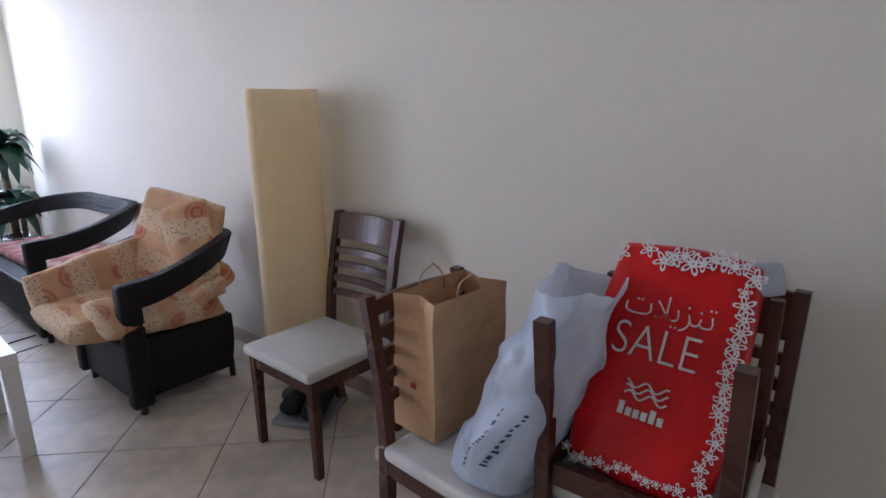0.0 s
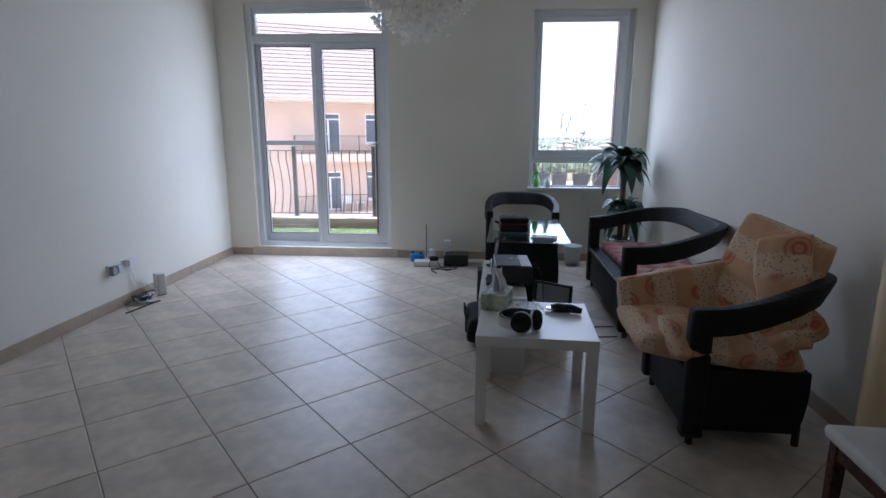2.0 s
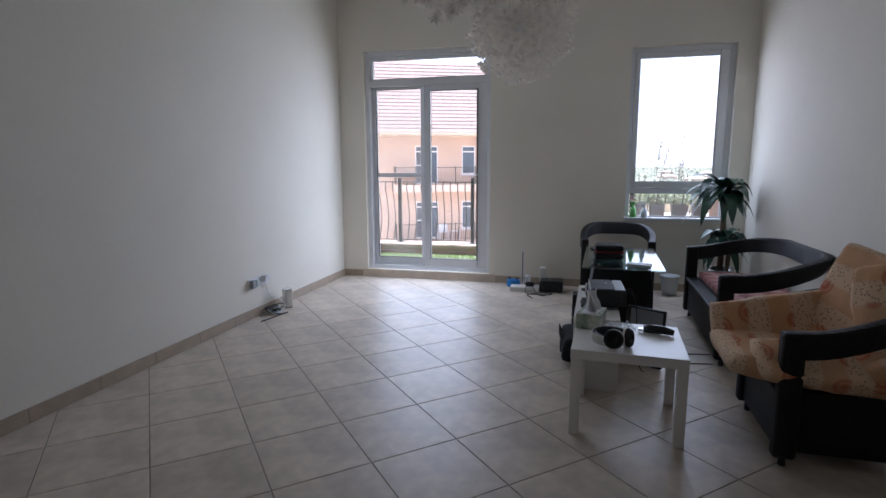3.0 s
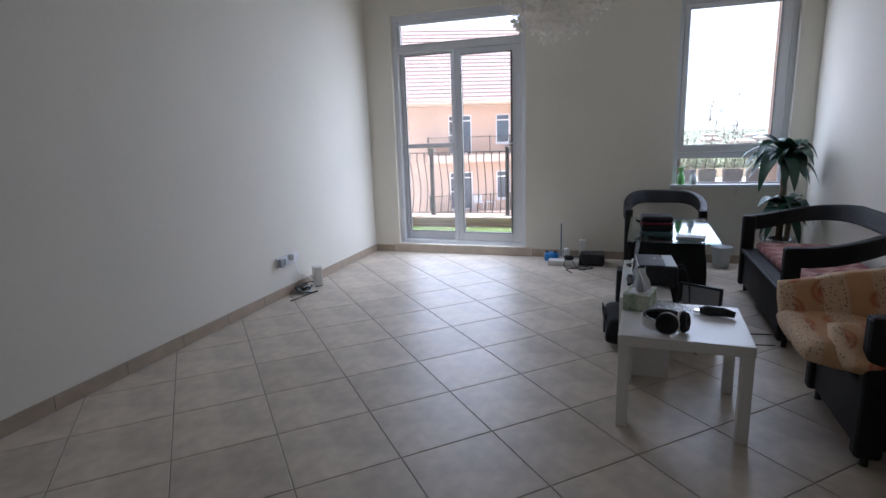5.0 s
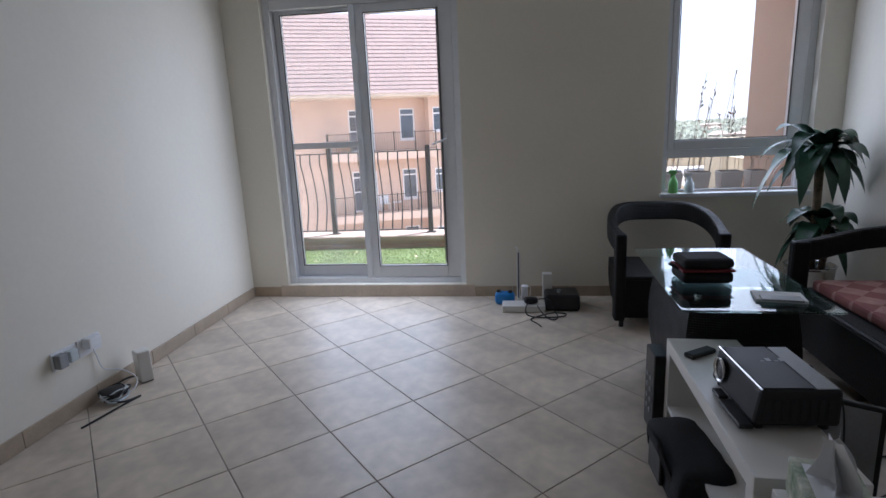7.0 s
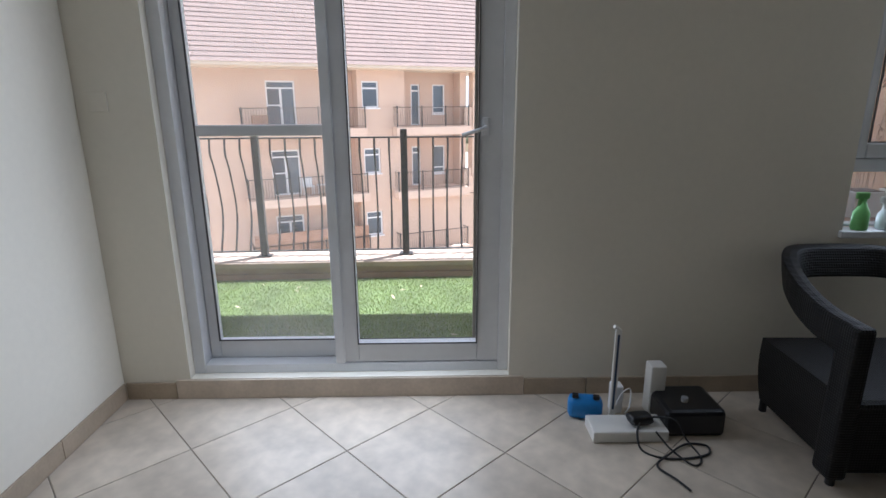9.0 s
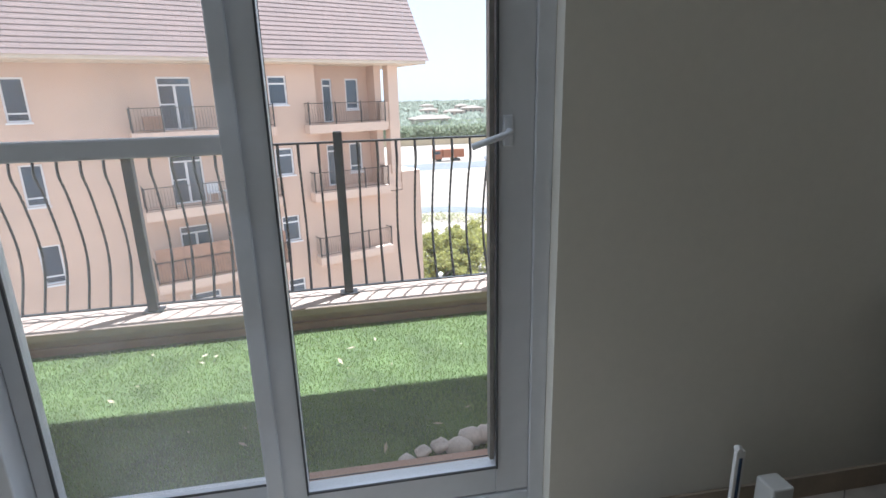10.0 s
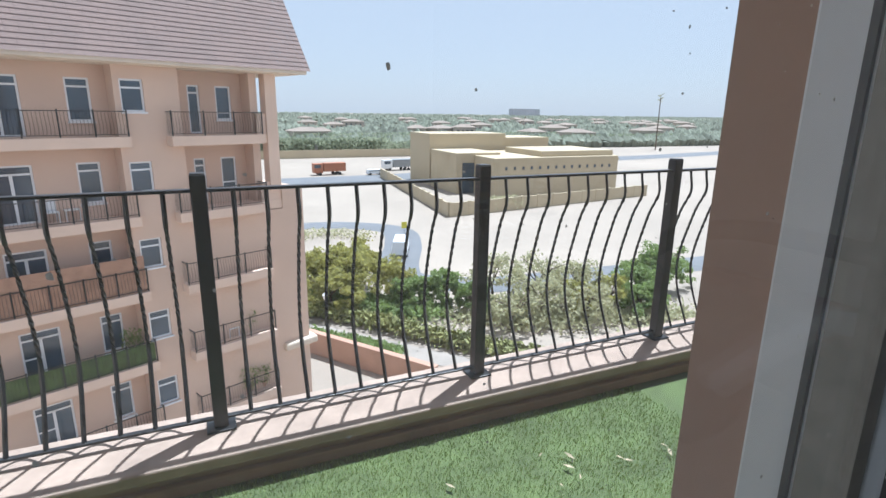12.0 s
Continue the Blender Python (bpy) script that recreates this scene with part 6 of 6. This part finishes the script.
for i, (x, w) in enumerate(((3.49, 0.10), (3.69, 0.115), (3.93, 0.12), (4.13, 0.09))):
    p = thing("planter", (x, 0.40, 0.765), "small white planter with dry reddish stalks on the ledge", "planter", "planters on the ledge")
    bm = B()
    w *= 0.72
    vs = box(bm, -w, w, -0.075, 0.075, 0, 0.15, 0.008)
    for v in vs:
        if v.co.z < 0.07:
            v.co.x *= 0.85
            v.co.y *= 0.85
    part("pot", bm, M_pot, p)
    bm = B()
    box(bm, -w + 0.01, w - 0.01, -0.066, 0.066, 0.15, 0.153)
    part("soil", bm, M_soil, p)
    bm = B()
    for k in range(7):
        x0, y0 = R.uniform(-w * 0.8, w * 0.8), R.uniform(-0.05, 0.05)
        h = R.uniform(0.15, 0.4) if i in (0, 3) else R.uniform(0.25, 0.78)
        tip = Vector((x0 + R.uniform(-0.08, 0.08), y0 + R.uniform(-0.03, 0.03), 0.15 + h))
        tube(bm, [(x0, y0, 0.15), (x0 * 0.9 + tip.x * 0.1, y0, 0.15 + h * 0.5), tuple(tip)], 0.0019, 4)
        for q in range(7):
            t = R.uniform(0.45, 1)
            c = Vector((x0, y0, 0.15)).lerp(tip, t)
            a = R.random() * 6.28
            d = Vector((math.cos(a) * 0.022, math.sin(a) * 0.022, 0.028))
            s = Vector((-math.sin(a), math.cos(a), 0)) * 0.007
            bm.faces.new([bm.verts.new(c), bm.verts.new(c + d * 0.5 + s), bm.verts.new(c + d), bm.verts.new(c + d * 0.5 - s)])
    part("stalks", bm, material("dry reddish stalk", (0.46, 0.32, 0.24), 0.9, var=0.2) if i == 0 else bpy.data.materials["dry reddish stalk"], p, "dry reddish stalks")

# ---- corner clutter by the door ----
sc = thing("clothes_rack_foot", (0, 0, 0), "white floor stand with a short upright pole", "stand")
bm = B()
vs = box(bm, 2.127, 2.44, -0.405, -0.27, 0.0, 0.05, 0.006)
part("base", bm, M_white, sc)
bm = B()
box(bm, 2.235, 2.262, -0.262, -0.25, 0.03, 0.44, 0.003)
part("pole", bm, M_white, sc)
bm = B()
box(bm, 2.244, 2.253, -0.265, -0.2625, 0.07, 0.42, 0.001)
part("slot", bm, M_inkblue, sc, "dark slotted strip")
bm = B()
tube(bm, [(2.248, -0.256, 0.44), (2.24, -0.262, 0.452), (2.225, -0.27, 0.46)], 0.008, 6)
part("hook", bm, M_white, sc)
bm = B()
box(bm, 2.43, 2.50, -0.2, -0.13, 0, 0.235, 0.006)
tagged(part("router", bm, M_white), "tall white router box standing by the wall", "router")
bm = B()
box(bm, 2.27, 2.32, -0.19, -0.13, 0, 0.135, 0.008)
tagged(part("adapter", bm, M_tissue), "small white plug adapter on the floor", "adapter")
bx = thing("set_top_box", (2.565, -0.26, 0), "black box lying on the floor by the skirting", "box")
bm = B()
box(bm, -0.125, 0.125, -0.115, 0.115, 0.0, 0.12, 0.02)
part("body", bm, M_black, bx)
bm = B()
lathe(bm, [(0.014, 0.12), (0.014, 0.14), (0.008, 0.142)], 10, (-0.02, -0.03, 0))
part("knob", bm, M_grey, bx)
ct = thing("game_pad", pose(2.13, -0.20, 0, 0, 0, -12), "bright blue plastic case standing on the floor", "case")
bm = B()
box(bm, -0.06, 0.09, -0.04, 0.04, 0.0, 0.1, 0.025)
part("body", bm, M_blue, ct, smooth=True)
for x in (-0.03, 0.06):
    bm = B()
    box(bm, x - 0.014, x + 0.014, -0.03, 0.0, 0.099, 0.115, 0.005)
    part("button", bm, M_black, ct)
bm = B()
pillow(bm, 0.1, 0.06, 0.05, 8, 0.6, 0.006, 2)
o = part("power_brick", bm, M_black, smooth=True)
o.matrix_basis = pose(2.335, -0.345, 0.077, 0, 0, 10)
tagged(o, "black power brick lying on the white stand", "adapter")
cable("cable", [(2.335, -0.36, 0.08), (2.30, -0.42, 0.05), (2.31, -0.47, 0.006), (2.40, -0.52, 0.006), (2.55, -0.50, 0.006), (2.58, -0.44, 0.006), (2.50, -0.43, 0.008), (2.40, -0.50, 0.012), (2.33, -0.56, 0.006), (2.37, -0.64, 0.006), (2.395, -0.70, 0.006)], 0.0045, M_rubber, "thin black cable coiled on the floor tiles")
cable("cable", [(2.38, -0.35, 0.085), (2.46, -0.40, 0.10), (2.50, -0.43, 0.03), (2.52, -0.52, 0.006), (2.47, -0.56, 0.006), (2.42, -0.47, 0.014), (2.38, -0.41, 0.055)], 0.004, M_rubber, "thin black cable looped beside the box")
cable("cable", [(2.26, -0.25, 0.06), (2.29, -0.24, 0.13), (2.335, -0.22, 0.14), (2.33, -0.24, 0.07), (2.30, -0.27, 0.055)], 0.003, M_tissue, "thin white cable loop")

# ---- left wall: socket, router, cables ----
first_left = len(scene.collection.objects)
so = thing("wall_socket", (0, -2.03, 0.315), "double white wall socket with plugs", "socket")
bm = B()
box(bm, 0.0, 0.012, -0.075, 0.075, -0.045, 0.045, 0.003)
part("plate", bm, M_tissue, so)
bm = B()
box(bm, 0.012, 0.05, -0.07, -0.02, -0.035, 0.035, 0.004)
part("plug", bm, M_grey, so)
bm = B()
box(bm, 0.012, 0.045, 0.0, 0.05, -0.03, 0.03, 0.004)
part("plug", bm, M_clear, so)
so = thing("wall_socket", (0, -1.87, 0.315), "white wall socket with a plug-in adapter", "socket")
bm = B()
box(bm, 0.0, 0.012, -0.075, 0.075, -0.045, 0.045, 0.003)
part("plate", bm, M_tissue, so)
bm = B()
box(bm, 0.012, 0.06, -0.05, 0.03, -0.005, 0.05, 0.006)
part("adapter", bm, M_tissue, so)
rt = thing("router", pose(0.15, -1.63, 0, 0, 0, -35), "white upright internet router on the floor", "router")
bm = B()
box(bm, -0.045, 0.045, -0.035, 0.035, 0.004, 0.185, 0.008)
part("body", bm, M_white, rt)
bm = B()
box(bm, -0.04, 0.04, -0.03, 0.03, 0.0, 0.004)
part("foot", bm, M_rubber, rt)
cable("cable", [(0.05, -1.86, 0.34), (0.06, -1.84, 0.25), (0.07, -1.82, 0.16), (0.12, -1.75, 0.12), (0.17, -1.72, 0.06), (0.19, -1.78, 0.02), (0.15, -1.85, 0.012)], 0.004, M_tissue, "white cable hanging from the wall socket")
cable("cable", [(0.14, -1.68, 0.05), (0.12, -1.74, 0.06), (0.1, -1.83, 0.05), (0.14, -1.92, 0.03), (0.22, -1.9, 0.01), (0.26, -1.82, 0.006), (0.24, -1.9, 0.006), (0.22, -2.0, 0.006), (0.2, -2.1, 0.006), (0.19, -2.15, 0.006)], 0.005, M_rubber, "black cable trailing over the floor")
for k in range(5):
    R = random.Random(40 + k)
    cx, cy = 0.15, -1.86
    pts = []
    for i in range(9):
        a = i * 1.15 + k
        r = 0.05 + 0.03 * R.random()
        pts.append((cx + r * math.cos(a) * 0.8, cy + r * math.sin(a) * 1.2, 0.012 + 0.06 * R.random()))
    cable("cable", pts, 0.0042, M_rubber if k % 2 else M_clear, "tangled cable heaped by the skirting")
bm = B()
pillow(bm, 0.12, 0.08, 0.05, 8, 0.6, 0.004, 1)
o = part("power_adapter", bm, M_black, smooth=True)
o.matrix_basis = pose(0.13, -1.86, 0.04, 12, 0, 60)
tagged(o, "black power adapter among tangled cables", "adapter")
settle(first_left, Matrix.Translation((0, 0.064, 0)), ("router", "cable", "power_adapter"))
settle(first_left, Matrix.Translation((-0.045, 0.06, 0)), ("wall_socket",))
bm = B()
box(bm, 0.055, 0.135, -0.01, -0.0005, 1.33, 1.41, 0.003)
tagged(part("light_switch", bm, M_wall), "cream light switch on the wall", "switch")

first_lamps = len(scene.collection.objects)


# ---- chandeliers ----
def chandelier(x, y, z, r):
    c = thing("chandelier", (x, y, z), "globe chandelier of thin stems with white paper blossoms", "chandelier", "blossom chandeliers")
    b = B()
    bmesh.ops.create_icosphere(b, subdivisions=2, radius=0.05)
    part("core", b, M_upvc, c, smooth=True)
    b = B()
    tube(b, [(0, 0, 0.05), (0, 0, CEIL - z - 0.02)], 0.006, 6)
    part("cord", b, M_upvc, c)
    b = B()
    lathe(b, [(0.06, CEIL - z - 0.03), (0.06, CEIL - z)], 18)
    part("ceiling_rose", b, M_upvc, c)
    R = random.Random(17)
    sv, sf, pv, pf = [], [], [], []
    n = 400
    for i in range(n):
        t = (i + 0.5) / n
        ph, th = math.acos(1 - 2 * t), math.pi * (1 + 5 ** 0.5) * i
        d = Vector((math.cos(th) * math.sin(ph), math.sin(th) * math.sin(ph), math.cos(ph)))
        q = r * R.uniform(0.72, 0.98)
        s = d.cross(Vector((0.3, 0.2, 1))).normalized() * 0.0008
        u = d.cross(s).normalized() * 0.0008
        k = len(sv)
        for p in (d * 0.04, d * q):
            sv += [tuple(p + s), tuple(p + u), tuple(p - s - u)]
        sf += [(k, k + 1, k + 4, k + 3), (k + 1, k + 2, k + 5, k + 4), (k + 2, k, k + 3, k + 5)]
        s, u = s.normalized(), u.normalized()
        for j in range(13):
            a = j * 2.399
            tilt = 0.25 + 0.75 * (j / 12)
            e = (d * (1.15 - tilt * 0.8) + (s * math.cos(a) + u * math.sin(a)) * tilt).normalized()
            L = R.uniform(0.035, 0.055)
            w = e.cross(d + Vector((0.01, 0.02, 0))).normalized() * L * 0.2
            o = d * q
            k = len(pv)
            pv += [tuple(o), tuple(o + e * L * 0.65 + w), tuple(o + e * L), tuple(o + e * L * 0.65 - w)]
            pf.append((k, k + 1, k + 2, k + 3))
    tagged(raw("stem_tuft", sv, sf, M_petal, c), kind="stuff")
    tagged(raw("blossoms", pv, pf, M_petal, c), kind="stuff")


chandelier(2.33, -1.32, 2.52, 0.47)
chandelier(2.33, -3.50, 2.52, 0.47)
settle(first_lamps, about(2.3, 0, -1.6))

# ---- skirting tiles ----
sk = thing("baseboard", (0, 0, 0), "beige ceramic skirting tiles", "baseboard", kind="structure")
y = -0.012
while y > ROOM_S + 0.01:
    L = min(0.45, y - ROOM_S)
    bm = B()
    box(bm, 0.0, 0.011, y - L + 0.003, y, 0.0, 0.084, 0.002)
    part("skirting_tile", bm, M_base, sk)
    bm = B()
    m = Matrix.Translation((EAST, y, 0)) @ pose(0, 0, 0, 0, 0, 0)
    box(bm, -0.011, 0.0, -L + 0.003, 0, 0.0, 0.084, 0.002, m)
    part("skirting_tile", bm, M_base, sk)
    y -= 0.45
for a, b in ((0.012, 0.248), (1.902, 2.2), (2.203, 2.65), (2.653, 3.1), (3.103, 3.55), (3.553, 4.0), (4.003, 4.45)):
    bm = B()
    box(bm, a, b, -0.011, 0.0, 0.0, 0.084, 0.002)
    part("skirting_tile", bm, M_base, sk)

# ---- floor tiles, laid diagonally ----
P, TURN = 0.452, radians(42.65)
O = (0.0764, -0.4799)
SHIFT = (2.3 - 2.3 * math.cos(radians(1.6)), 2.3 * math.sin(radians(1.6)))
ca, sa = math.cos(TURN), math.sin(TURN)
GAP = 0.0022


def clip(poly, nx, ny, d):
    out = []
    for i in range(len(poly)):
        a, b = poly[i], poly[(i + 1) % len(poly)]
        da, db = a[0] * nx + a[1] * ny - d, b[0] * nx + b[1] * ny - d
        if da <= 0:
            out.append(a)
        if da * db < 0:
            t = da / (da - db)
            out.append((a[0] + (b[0] - a[0]) * t, a[1] + (b[1] - a[1]) * t))
    return out


def tile_mesh(poly, cx, cy):
    k = len(poly)
    e = 0.0025
    vs = [(x - cx, y - cy, -0.003) for x, y in poly] + [(x - cx, y - cy, -e * 0.5) for x, y in poly]
    for x, y in poly:
        vx, vy = x - cx, y - cy
        l = math.hypot(vx, vy) or 1
        vs.append((vx - vx / l * e, vy - vy / l * e, 0.0))
    fs = []
    for r in range(2):
        for i in range(k):
            fs.append((r * k + i, r * k + (i + 1) % k, (r + 1) * k + (i + 1) % k, (r + 1) * k + i))
    fs.append(tuple(range(2 * k, 3 * k)))
    me = bpy.data.meshes.new("tile")
    me.from_pydata(vs, [], fs)
    me.materials.append(M_tile)
    return me


whole = None
for i in range(-30, 30):
    for j in range(-30, 30):
        cn = []
        for a, b in ((0, 0), (1, 0), (1, 1), (0, 1)):
            p = (i + a + O[0]) * P + (GAP if a == 0 else -GAP)
            q = (j + b + O[1]) * P + (GAP if b == 0 else -GAP)
            cn.append((ca * p - sa * q + SHIFT[0], sa * p + ca * q + SHIFT[1]))
        cx, cy = sum(c[0] for c in cn) / 4, sum(c[1] for c in cn) / 4
        if not (-0.4 < cx < 5.2 and ROOM_S - 0.4 < cy < 0.4):
            continue
        poly = clip(clip(clip(clip(cn, -1, 0, -0.004), 0, 1, -0.004), 0, -1, -ROOM_S), 1, 0, 4.501)
        if len(poly) < 3:
            continue
        if len(poly) == 4 and all(abs(poly[k][0] - cn[k][0]) + abs(poly[k][1] - cn[k][1]) < 1e-6 for k in range(4)):
            if whole is None:
                whole = tile_mesh(cn, cx, cy)
            o = linked("tile", whole, M_tile, floor)
        else:
            o = linked("tile", tile_mesh(poly, cx, cy), M_tile, floor)
        o.location = (cx, cy, 0)
